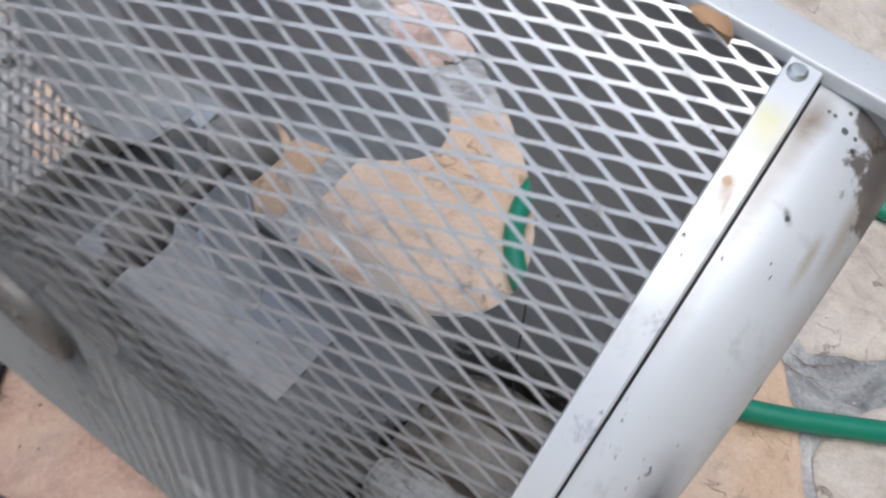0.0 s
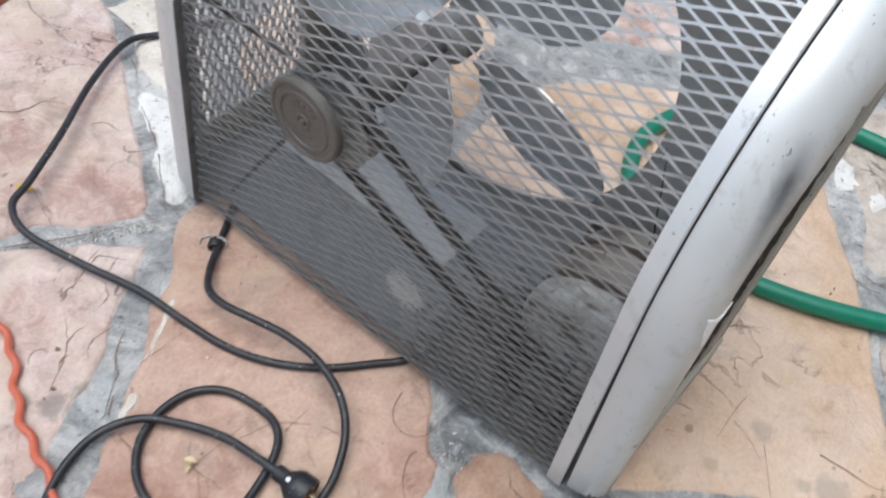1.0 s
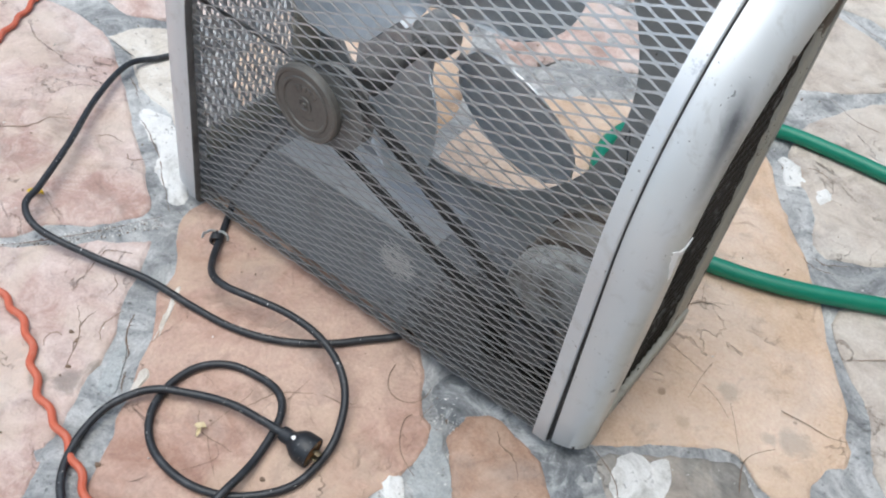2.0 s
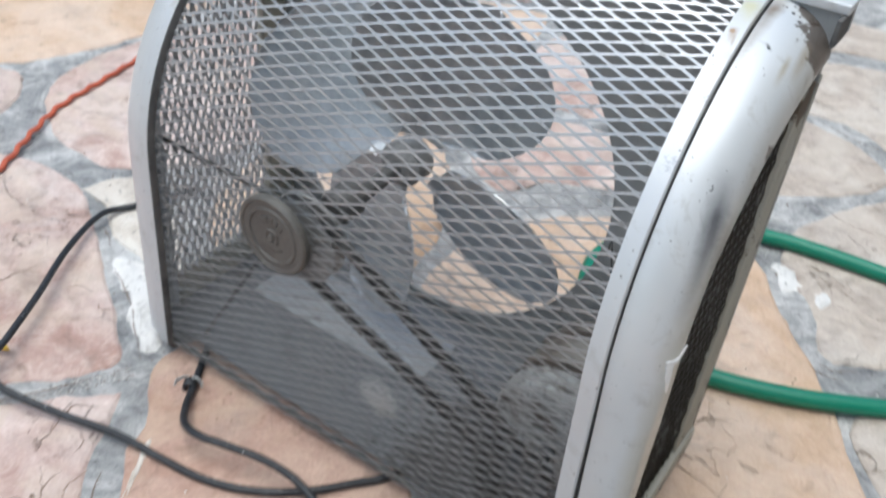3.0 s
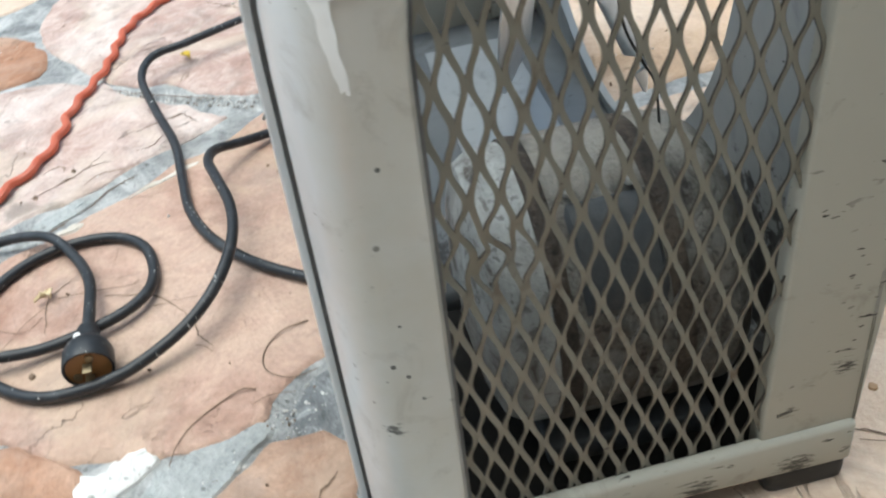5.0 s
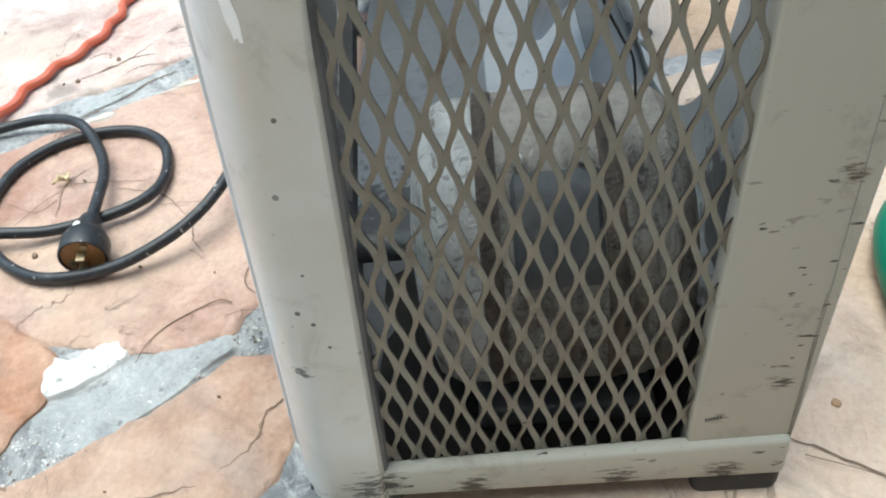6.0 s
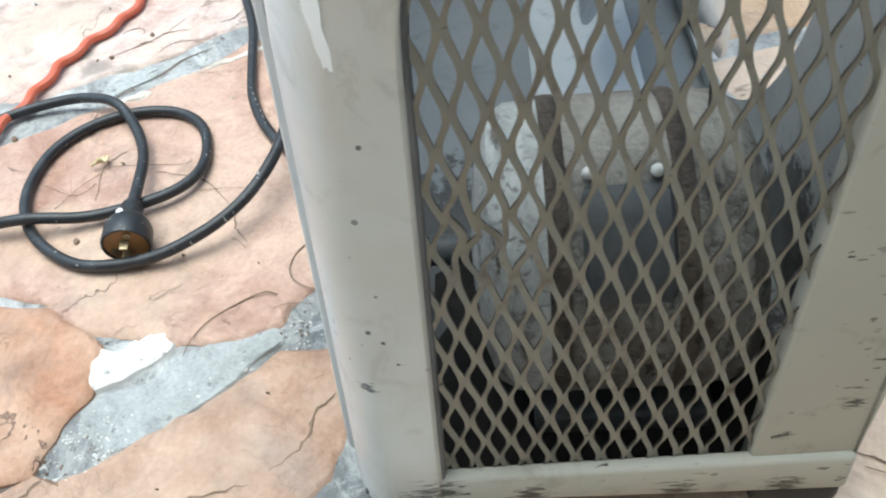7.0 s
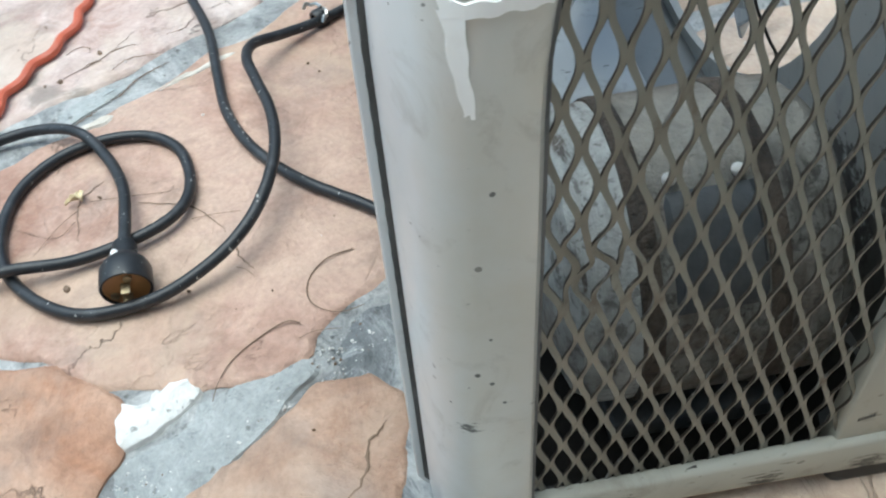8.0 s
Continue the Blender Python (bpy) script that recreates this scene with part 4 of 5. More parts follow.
def wavy(p, q, n, w0, w1):
    pts, ws = [], []
    for i in range(n + 1):
        f = i / n
        pts.append((p[0] + (q[0] - p[0]) * f + 0.0003 * math.sin(9 * f), p[1] + (q[1] - p[1]) * f + 0.0004 * math.sin(23 * f)))
        ws.append((w0 + (w1 - w0) * f) * (1 + 0.12 * math.sin(17 * f + 1)))
    return pts, ws


drip(bm, *wavy((0.0432, 0.3055), (0.0712, 0.3062), 14, 0.0022, 0.0018))
drip(bm, *wavy((0.0456, 0.3055), (0.0476, 0.2735), 18, 0.0030, 0.0016))
part("paint_drip", bm, M_WHITE, fan, "white paint drip")


# lint caught behind the grille
rnd = random.Random(11)
bm = bmesh.new()
for k in range(150):
    a, q = rnd.uniform(0, 2 * math.pi), rnd.random() ** 0.7
    x, z = -0.253 + 0.020 * q * math.cos(a), 0.121 + 0.024 * q * math.sin(a)
    y = skew(x, profile(z - BASE)[0]) + 0.0035 + rnd.uniform(-0.001, 0.002)
    t = rnd.uniform(0, math.pi)
    d = Vector((math.cos(t), 0.1 * rnd.uniform(-1, 1), math.sin(t))) * rnd.uniform(0.003, 0.008)
    p = Vector((x, y, z))
    bend = Vector((-d.z, 0, d.x)) * rnd.uniform(-0.4, 0.4)
    sweep(bm, [p - d, p + bend, p + d], 0.00028, 3)
part("lint", bm, M_LINT, fan, "whitish lint caught in the grille")

# worn print on the rear post
for k in range(6):
    bm = bmesh.new()
    y = 0.2095 + 0.0013 * k
    box(bm, -0.0024, -0.0021, y, y + 0.0006, 0.0600 + 0.0003 * k, 0.0623 + 0.0003 * k)
    part("print_bar", bm, M_BELT, fan)


# ---- ground: mortar bed, flagstones ----
def axis_steps(lo, hi, step, far):
    v = [lo + step * k for k in range(int(round((hi - lo) / step)) + 1)]
    out, d = [], step
    while v[-1] + sum(out) < far:
        d *= 1.5
        out.append(d)
    a = v[-1]
    tail = []
    for d in out:
        a += d
        tail.append(a)
    a = v[0]
    front = []
    for d in out:
        a -= d
        front.append(a)
    return front[::-1] + v + tail


gx, gy = axis_steps(-1.4, 0.6, 0.0125, 60), axis_steps(-0.6, 1.7, 0.0125, 60)
verts = []
for y in gy:
    for x in gx:
        near = 1.0 if -1.5 < x < 0.7 and -0.7 < y < 1.8 else 0.3
        z = -0.0034 + near * (0.0042 * noise.noise((x * 9, y * 9, 0)) + 0.0026 * noise.noise((x * 31, y * 31, 3)) + 0.001 * noise.noise((x * 80, y * 80, 5)))
        verts.append((x, y, z))
w = len(gx)
me = bpy.data.meshes.new("ground")
me.from_pydata(verts, [], [(j * w + i, j * w + i + 1, (j + 1) * w + i + 1, (j + 1) * w + i) for j in range(len(gy) - 1) for i in range(w - 1)])
me.polygons.foreach_set("use_smooth", [True] * len(me.polygons))
me.materials.append(M_MORTAR)
ground = tagged(new("ground", me), "rough grey mortar bed between patio flagstones", "ground", kind="structure")


def ragged(corners, step=0.016, rough=0.007, seed=0):
    """The outline of a split stone: the plan's corners, rounded, with a broken edge."""
    pts = [Vector((*c, 0)) for c in corners]
    ring = spline(pts, 6, True)
    soft = []
    n = len(ring)
    for i, p in enumerate(ring):
        q = ring[(i + 1) % n]
        k = max(1, int((q - p).length / step))
        soft += [p.lerp(q, j / k) for j in range(k)]
    out = []
    for p in soft:
        d = Vector((noise.noise((p.x * 26, p.y * 26, seed)) + 0.6 * noise.noise((p.x * 75, p.y * 75, seed + 9)), noise.noise((p.x * 26, p.y * 26, seed + 4)) + 0.6 * noise.noise((p.x * 75, p.y * 75, seed + 13)), 0))
        out.append(p + d * rough)
    return out


LAID = []


def within(p, ring):
    inside = False
    for i, a in enumerate(ring):
        b = ring[i - 1]
        if (a.y > p.y) != (b.y > p.y) and p.x < (b.x - a.x) * (p.y - a.y) / (b.y - a.y) + a.x:
            inside = not inside
    return inside


def flagstone(material, corners, lift=0.0, seed=[0]):
    seed[0] += 1
    LAID.append([Vector((*c, 0)) for c in corners])
    bm = bmesh.new()
    ring = ragged(corners, seed=seed[0] * 3.7)
    mid = sum(ring, Vector()) / len(ring)
    levels = ((1.0, -0.014, 0.0), (1.0, -0.0035, 0.0), (1.0, -0.0008, 0.0035), (1.0, 0.0004, 0.008))
    loops = []
    for _, z, inset in levels:
        row = []
        for i, p in enumerate(ring):
            d = (ring[(i + 1) % len(ring)] - ring[i - 1]).normalized()
            inward = Vector((-d.y, d.x, 0))
            if inward.dot(mid - p) < 0:
                inward = -inward
            q = p + inward * inset * (0.6 + 0.8 * abs(noise.noise((p.x * 40, p.y * 40, seed[0]))))
            row.append(bm.verts.new((q.x, q.y, z + lift + 0.0016 * noise.noise((p.x * 14, p.y * 14, 2)))))
        loops.append(row)
    n = len(ring)
    for a, b in zip(loops, loops[1:]):
        for i in range(n):
            bm.faces.new((a[i], a[(i + 1) % n], b[(i + 1) % n], b[i]))
    top = bm.faces.new(loops[-1])
    bmesh.ops.triangulate(bm, faces=[top])
    return part("flagstone", bm, material, ground)


# stones under and round the fan
flagstone(M_PEACH, [(-0.562, -0.012), (-0.508, -0.082), (-0.452, -0.162), (-0.392, -0.246), (-0.335, -0.345), (-0.27, -0.46), (-0.19, -0.36), (-0.172, -0.235), (-0.143, -0.182), (-0.128, -0.11), (-0.132, -0.062), (-0.158, -0.038), (-0.178, -0.006), (-0.23, 0.03), (-0.36, 0.16), (-0.5, 0.12)], 0.0006)
flagstone(M_RUST, [(-0.166, -0.235), (-0.146, -0.192), (-0.138, -0.176), (-0.126, -0.166), (-0.106, -0.161), (-0.086, -0.161), (-0.070, -0.168), (-0.056, -0.176), (-0.030, -0.190), (-0.012, -0.27), (-0.06, -0.40), (-0.17, -0.36)], 0.0042)
flagstone(M_BROWN, [(-0.113, -0.052), (-0.121, -0.031), (-0.114, -0.009), (-0.088, 0.009), (-0.050, 0.001), (-0.013, -0.013), (0.010, -0.036), (0.026, -0.08), (0.032, -0.2), (-0.012, -0.235), (-0.036, -0.165), (-0.068, -0.1), (-0.104, -0.062)])
flagstone(M_GREYSTONE, [(0.016, 0.036), (0.047, 0.075), (0.090, 0.113), (0.129, 0.138), (0.163, 0.121), (0.187, 0.105), (0.20, 0.05), (0.19, -0.06), (0.09, -0.08), (0.055, -0.01)], -0.001)
flagstone(M_TAN, [(0.008, 0.052), (0.042, 0.080), (0.087, 0.119), (0.130, 0.144), (0.166, 0.128), (0.196, 0.119), (0.212, 0.147), (0.208, 0.175), (0.219, 0.198), (0.232, 0.225), (0.205, 0.28), (0.118, 0.42), (0.052, 0.505), (0.0, 0.57), (-0.1, 0.68), (-0.2, 0.66), (-0.37, 0.52), (-0.415, 0.40), (-0.38, 0.24), (-0.2, 0.14), (-0.06, 0.06)], 0.0006)
flagstone(M_PALESTONE, [(0.266, 0.226), (0.228, 0.298), (0.142, 0.432), (0.30, 0.60), (0.55, 0.5), (0.55, 0.25), (0.40, 0.19)])
flagstone(M_PALESTONE, [(0.092, 0.508), (0.040, 0.582), (-0.030, 0.668), (-0.03, 0.80), (0.10, 0.98), (0.34, 0.92), (0.42, 0.68), (0.26, 0.63)])
flagstone(M_PALESTONE, [(-0.06, 0.86), (-0.17, 0.81), (-0.28, 0.86), (-0.31, 0.98), (-0.24, 1.12), (-0.06, 1.10), (0.04, 1.0)])
flagstone(M_PINK, [(-0.45, 0.55), (-0.40, 0.62), (-0.24, 0.73), (-0.22, 0.77), (-0.34, 0.83), (-0.50, 0.80), (-0.56, 0.64)])
flagstone(M_PINK, [(-0.35, 0.90), (-0.37, 1.02), (-0.30, 1.15), (-0.45, 1.22), (-0.66, 1.12), (-0.62, 0.90), (-0.50, 0.85)])
flagstone(M_TAN, [(-0.46, 0.42), (-0.42, 0.28), (-0.40, 0.2), (-0.55, 0.16), (-0.72, 0.2), (-0.80, 0.40), (-0.72, 0.6), (-0.60, 0.6), (-0.5, 0.5)])
flagstone(M_PALESTONE, [(0.1, 1.05), (-0.05, 1.15), (-0.22, 1.18), (-0.26, 1.34), (0.0, 1.46), (0.34, 1.36), (0.38, 1.0)])
flagstone(M_PALESTONE, [(-0.30, 1.21), (-0.47, 1.28), (-0.52, 1.52), (-0.2, 1.66), (0.2, 1.62), (0.22, 1.48), (0.0, 1.52), (-0.28, 1.42)])
# stones beside the curved end and beyond the joint
flagstone(M_PINK, [(-0.602, -0.045), (-0.66, -0.006), (-0.79, 0.07), (-0.92, 0.135), (-1.08, 0.13), (-1.22, 0.02), (-1.22, -0.2), (-0.95, -0.34), (-0.73, -0.245), (-0.66, -0.155), (-0.605, -0.085)])
flagstone(M_PINK, [(-0.562, -0.088), (-0.54, -0.105), (-0.475, -0.195), (-0.43, -0.275), (-0.378, -0.375), (-0.33, -0.5), (-0.5, -0.6), (-0.68, -0.5), (-0.73, -0.29), (-0.64, -0.175)])
flagstone(M_PINK, [(-0.96, 0.2), (-0.87, 0.27), (-0.83, 0.42), (-0.78, 0.62), (-1.0, 0.78), (-1.22, 0.66), (-1.26, 0.36), (-1.12, 0.22)])
flagstone(M_TAN, [(-1.32, 0.36), (-1.28, 0.7), (-1.4, 0.95), (-1.7, 0.8), (-1.72, 0.3), (-1.5, 0.22)])
flagstone(M_PINK, [(-1.30, 0.0), (-1.2, 0.16), (-1.32, 0.29), (-1.55, 0.16), (-1.7, 0.2), (-1.75, -0.25), (-1.4, -0.3)])
flagstone(M_TAN, [(-1.25, -0.26), (-1.0, -0.4), (-1.02, -0.7), (-1.3, -0.8), (-1.6, -0.6), (-1.6, -0.36), (-1.4, -0.36)])
flagstone(M_RUST, [(-0.76, -0.31), (-0.92, -0.39), (-0.95, -0.7), (-0.72, -0.8), (-0.6, -0.62), (-0.71, -0.52)])
flagstone(M_TAN, [(-0.68, 0.67), (-0.74, 0.66), (-0.96, 0.83), (-0.94, 1.1), (-0.76, 1.2), (-0.70, 1.1), (-0.66, 0.88)])
flagstone(M_PINK, [(-1.04, 0.84), (-1.22, 0.74), (-1.34, 1.0), (-1.2, 1.3), (-0.9, 1.32), (-0.8, 1.24), (-0.98, 1.12)])
flagstone(M_TAN, [(-0.56, 1.22), (-0.7, 1.18), (-0.9, 1.38), (-0.84, 1.68), (-0.6, 1.72), (-0.56, 1.5)])
# paving farther off: split stones that fit together round the nearer ones
def cell_of(seed, others):
    """The plan of one stone: the ground nearer to its middle than to any other."""
    ring = [Vector((seed.x + dx, seed.y + dy, 0)) for dx, dy in ((-0.42, -0.42), (0.42, -0.42), (0.42, 0.42), (-0.42, 0.42))]
    for o in others:
        gap = o - seed
        if gap.length > 0.9 or gap.length < 1e-6:
            continue
        mid, nor = (seed + o) / 2, gap.normalized()
        out = []
        for i, p in enumerate(ring):
            q = ring[(i + 1) % len(ring)]
            dp, dq = (p - mid).dot(nor), (q - mid).dot(nor)
            if dp <= 0:
                out.append(p)
            if dp * dq < 0:
                out.append(p.lerp(q, dp / (dp - dq)))
        ring = out
        if len(ring) < 3:
            break
    return ring


rims = [p for ring in LAID for p in ring]
seeds = []
for gxi in range(-10, 6):
    for gyi in range(-8, 11):
        p = Vector((gxi * 0.37 - 0.3 + (gyi % 2) * 0.18 + random.uniform(-0.09, 0.09), gyi * 0.34 + 0.3 + random.uniform(-0.08, 0.08), 0))
        if p.x < 1.1 and min((p - q).length for q in rims) > 0.13 and not any(within(p, ring) for ring in LAID):
            seeds.append(p)
for p in seeds:
    ring = cell_of(p, sorted((o for o in seeds + rims if o is not p and (o - p).length < 0.9), key=lambda o: (o - p).length)[:60])
    if len(ring) < 4:
        continue
    mid = sum(ring, Vector()) / len(ring)
    ring = [mid + (q - mid) * max(0.5, 1 - 0.022 / max(0.05, (q - mid).length)) for q in ring]
    dense = []
    for i, q in enumerate(ring):
        nxt = ring[(i + 1) % len(ring)]
        if (nxt - q).length > 0.03:
            dense += [(q.lerp(nxt, f).x, q.lerp(nxt, f).y) for f in (0.12, 0.5, 0.88)]
    if len(dense) > 5:
        flagstone(random.choice((M_PINK, M_TAN, M_PEACH, M_PALESTONE, M_RUST)), dense)


def blob(name, material, corners, thick, label, category, rough=0.007):
    """A smear of set mortar, thin, with a ragged rim."""
    bm = bmesh.new()
    ring = ragged(corners, 0.004, rough, len(corners) * 2.3 + corners[0][0] * 50)
    mid = sum(ring, Vector()) / len(ring)
    rows = [[bm.verts.new((p.x, p.y, -0.006)) for p in ring]]
    rows.append([bm.verts.new((mid.x + (p.x - mid.x) * 0.9, mid.y + (p.y - mid.y) * 0.9, thick * 0.5 - 0.0012 + 0.001 * noise.noise((p.x * 60, p.y * 60, 1)))) for p in ring])
    rows.append([bm.verts.new((mid.x + (p.x - mid.x) * 0.6, mid.y + (p.y - mid.y) * 0.6, thick + 0.002 * noise.noise((p.x * 50, p.y * 50, 8)))) for p in ring])
    n = len(ring)
    for a, b in zip(rows, rows[1:]):
        for i in range(n):
            bm.faces.new((a[i], a[(i + 1) % n], b[(i + 1) % n], b[i]))
    c = bm.verts.new((mid.x, mid.y, thick))
    for i in range(n):
        bm.faces.new((rows[-1][i], rows[-1][(i + 1) % n], c))
    return part(name, bm, material, ground, label)


blob("mortar_smear", M_GREYMORTAR, [(-0.116, -0.124), (-0.123, -0.105), (-0.130, -0.090), (-0.138, -0.074), (-0.142, -0.056), (-0.132, -0.042), (-0.118, -0.051), (-0.105, -0.063), (-0.091, -0.077), (-0.076, -0.092), (-0.062, -0.103), (-0.048, -0.116), (-0.052, -0.160), (-0.080, -0.170), (-0.096, -0.143), (-0.104, -0.126)], -0.0008, "smooth blue-grey mortar smear", "mortar", 0.004)
blob("mortar_smear", M_PALE, [(-0.126, -0.174), (-0.120, -0.162), (-0.124, -0.149), (-0.134, -0.144), (-0.133, -0.136), (-0.140, -0.131), (-0.138, -0.118), (-0.127, -0.115), (-0.115, -0.121), (-0.108, -0.132), (-0.098, -0.143), (-0.092, -0.155), (-0.085, -0.166), (-0.104, -0.176)], 0.0030, "white mortar smear", "mortar", 0.005)
blob("mortar_smear", M_DARKMORTAR, [(-0.185, 0.0), (-0.15, 0.05), (-0.06, 0.06), (0.0, 0.05), (0.026, 0.04), (0.030, 0.02), (0.052, -0.01), (0.07, -0.06), (0.06, -0.14), (0.02, -0.13), (0.0, -0.06), (-0.03, -0.02), (-0.08, -0.004), (-0.112, -0.02), (-0.128, -0.03), (-0.155, -0.03)], -0.0014, "dark grey mortar smear", "mortar", 0.006)


blob("mortar_smear", M_PALE, [(0.028, 0.034), (0.036, 0.062), (0.047, 0.074), (0.065, 0.080), (0.081, 0.092), (0.092, 0.081), (0.096, 0.055), (0.099, 0.036), (0.080, 0.002), (0.058, 0.002)], 0.0016, "white mortar smear", "mortar", 0.010)
blob("mortar_smear", M_PALE, [(-0.040, 0.650), (-0.025, 0.672), (0.000, 0.660), (0.011, 0.626), (-0.009, 0.608)], 0.0016, "white mortar smear", "mortar", 0.010)
blob("mortar_smear", M_PALE, [(0.031, 0.618), (0.043, 0.638), (0.060, 0.632), (0.055, 0.609), (0.040, 0.601)], 0.0016, "white mortar smear", "mortar", 0.010)
blob("mortar_smear", M_PALE, [(-0.756, 0.059), (-0.754, 0.088), (-0.703, 0.084), (-0.65, 0.055), (-0.608, 0.028), (-0.583, 0.006), (-0.583, -0.020), (-0.633, 0.001), (-0.696, 0.030)], 0.001, "white mortar smear", "mortar", 0.013)
blob("mortar_smear", M_CREAM, [(-0.936, 0.146), (-0.89, 0.225), (-0.80, 0.20), (-0.69, 0.13), (-0.61, 0.06), (-0.60, 0.03), (-0.66, 0.055), (-0.72, 0.09), (-0.79, 0.094), (-0.848, 0.127), (-0.906, 0.142)], 0.0012, "cream mortar smear", "mortar", 0.006)


# pale broken rim of the peach stone, a smoother smear in the joint, dark chips
blob("chipped_rim", M_CREAM, [(-0.478, -0.094), (-0.466, -0.104), (-0.459, -0.121), (-0.453, -0.134), (-0.447, -0.146), (-0.438, -0.158), (-0.429, -0.167), (-0.422, -0.182), (-0.419, -0.193), (-0.429, -0.186), (-0.434, -0.173), (-0.442, -0.162), (-0.455, -0.148), (-0.462, -0.132), (-0.470, -0.118), (-0.481, -0.106)], 0.0018, "pale broken rim of a flagstone", "stone", 0.004)
blob("chipped_rim", M_CREAM, [(-0.414, -0.202), (-0.404, -0.205), (-0.398, -0.215), (-0.394, -0.225), (-0.399, -0.232), (-0.407, -0.221), (-0.414, -0.212)], 0.0018, "pale broken rim of a flagstone", "stone", 0.004)
blob("mortar_smear", M_GREYMORTAR, [(-0.469, -0.184), (-0.455, -0.201), (-0.457, -0.213), (-0.436, -0.243), (-0.424, -0.256), (-0.410, -0.243), (-0.431, -0.217), (-0.446, -0.200)], -0.0022, "smooth blue-grey mortar smear", "mortar", 0.004)
for x, y in ((-0.506, -0.226), (-0.471, -0.256), (-0.355, -0.306), (-0.225, -0.211)):
    blob("dark_chip", M_STEM, [(x - 0.004, y), (x, y + 0.003), (x + 0.004, y + 0.001), (x, y - 0.003)], 0.0026, "dark chip of bark", "chip", 0.0015)


# ---- cords and hose ----
def lay(points, z):
    return [(x, y, z) if not callable(z) else (x, y, z(i)) for i, (x, y) in enumerate(points)]


CORD = 0.0043
cord = thing("power_cord", (-0.25, -0.15, 0), "black rubber power cord with round plug, looped on flagstones", "power cord")
run = [(-0.79, 0.25), (-0.822, 0.16), (-0.834, 0.108), (-0.795, 0.027), (-0.738, -0.056), (-0.698, -0.124), (-0.680, -0.158), (-0.640, -0.168), (-0.572, -0.150), (-0.500, -0.127), (-0.436, -0.117), (-0.382, -0.107), (-0.334, -0.086), (-0.292, -0.053), (-0.26, -0.015), (-0.235, 0.02), (-0.215, 0.09)]
height = {2: 0.012, 3: 0.019, 4: 0.024, 5: 0.025, 6: 0.025, 7: 0.020, 8: 0.013, 9: 0.009}
bm = bmesh.new()
sweep(bm, spline(lay(run, lambda i: height.get(i, 0.006)), 8), CORD, 12)
part("cord", bm, M_CORD, cord)
run = [(-0.550, 0.06), (-0.518, 0.014), (-0.491, -0.027), (-0.466, -0.060), (-0.440, -0.081), (-0.412, -0.085), (-0.380, -0.077), (-0.340, -0.066), (-0.300, -0.063), (-0.262, -0.070), (-0.232, -0.086), (-0.210, -0.112), (-0.195, -0.150), (-0.197, -0.200), (-0.230, -0.243), (-0.275, -0.264), (-0.325, -0.262), (-0.359, -0.238), (-0.373, -0.203), (-0.369, -0.168), (-0.347, -0.143), (-0.312, -0.132), (-0.280, -0.134), (-0.258, -0.155), (-0.243, -0.202), (-0.237, -0.245), (-0.240, -0.295), (-0.268, -0.340), (-0.312, -0.358), (-0.356, -0.346), (-0.386, -0.310), (-0.396, -0.262), (-0.378, -0.222), (-0.345, -0.196), (-0.305, -0.178), (-0.266, -0.171), (-0.237, -0.1677)]
height = {2: 0.007, 3: 0.015, 4: 0.027, 5: 0.033, 6: 0.034, 7: 0.033, 8: 0.032, 9: 0.029, 10: 0.023, 11: 0.016, 12: 0.009, 22: 0.009, 23: 0.010, 24: 0.009, 25: 0.0155, 26: 0.010, 33: 0.012, 32: 0.0145, 34: 0.014, 35: 0.0165, 36: 0.0187, 31: 0.009}
bm = bmesh.new()
sweep(bm, spline(lay(run, lambda i: height.get(i, 0.006)), 8), CORD, 12)
part("cord", bm, M_CORD, cord)
for k in range(7):
    f = k / 6
    bm = bmesh.new()
    box(bm, -0.0017 if k % 3 else -0.0008, 0.0017 if k % 3 else 0.0008, -0.0004, 0.0004, 0, 0.0002)
    bm.transform(Matrix.Translation((-0.390 + 0.050 * f, -0.1094 + 0.0205 * f, 0.0105)) @ Matrix.Rotation(0.42, 4, 'Z'))
    part("print_bar", bm, M_PRINT, cord)
plug_dir = Vector((0.040, 0.005, -0.003)).normalized()
tail = Vector((-0.2415, -0.1680, 0.0180))
rot = plug_dir.to_track_quat('Z', 'Y').to_matrix().to_4x4()
seat = Matrix.Translation(tail) @ rot @ Matrix.Scale(0.95, 4)
bm = bmesh.new()
lathe(bm, [(0, 0), (0.0075, 0), (0.0085, 0.003), (0.0085, 0.012), (0.0105, 0.015), (0.0155, 0.021), (0.0175, 0.026), (0.0178, 0.040), (0.0172, 0.0415), (0.0158, 0.0415), (0.0155, 0.0395), (0, 0.0395)], seat, 32)
plug = part("plug", bm, M_CORD, cord, "round black rubber plug")
bm = bmesh.new()
lathe(bm, [(0.0154, 0.0396), (0.0154, 0.0406), (0.003, 0.041), (0, 0.041)], seat, 28)
part("plug_face", bm, M_PLUGFACE, plug, "amber fibre disc")
for sx in (-0.0055, 0.0055):
    bm = bmesh.new()
    box(bm, sx - 0.0008, sx + 0.0008, -0.0032, 0.0032, 0.04, 0.0500, 0.0006)
    bm.transform(seat @ Matrix.Rotation(radians(80), 4, 'Z'))
    part("prong", bm, M_BRASS, plug, "dull brass prong")
for ox, oy in ((0.004, 0.01), (-0.009, -0.004)):
    bm = bmesh.new()
    lathe(bm, [(0, 0.0405), (0.003, 0.0405), (0.003, 0.0422), (0, 0.0428)], seat @ Matrix.Translation((ox, oy, 0)), 10)
    part("terminal_screw", bm, M_BRASS, plug)
bm = bmesh.new()
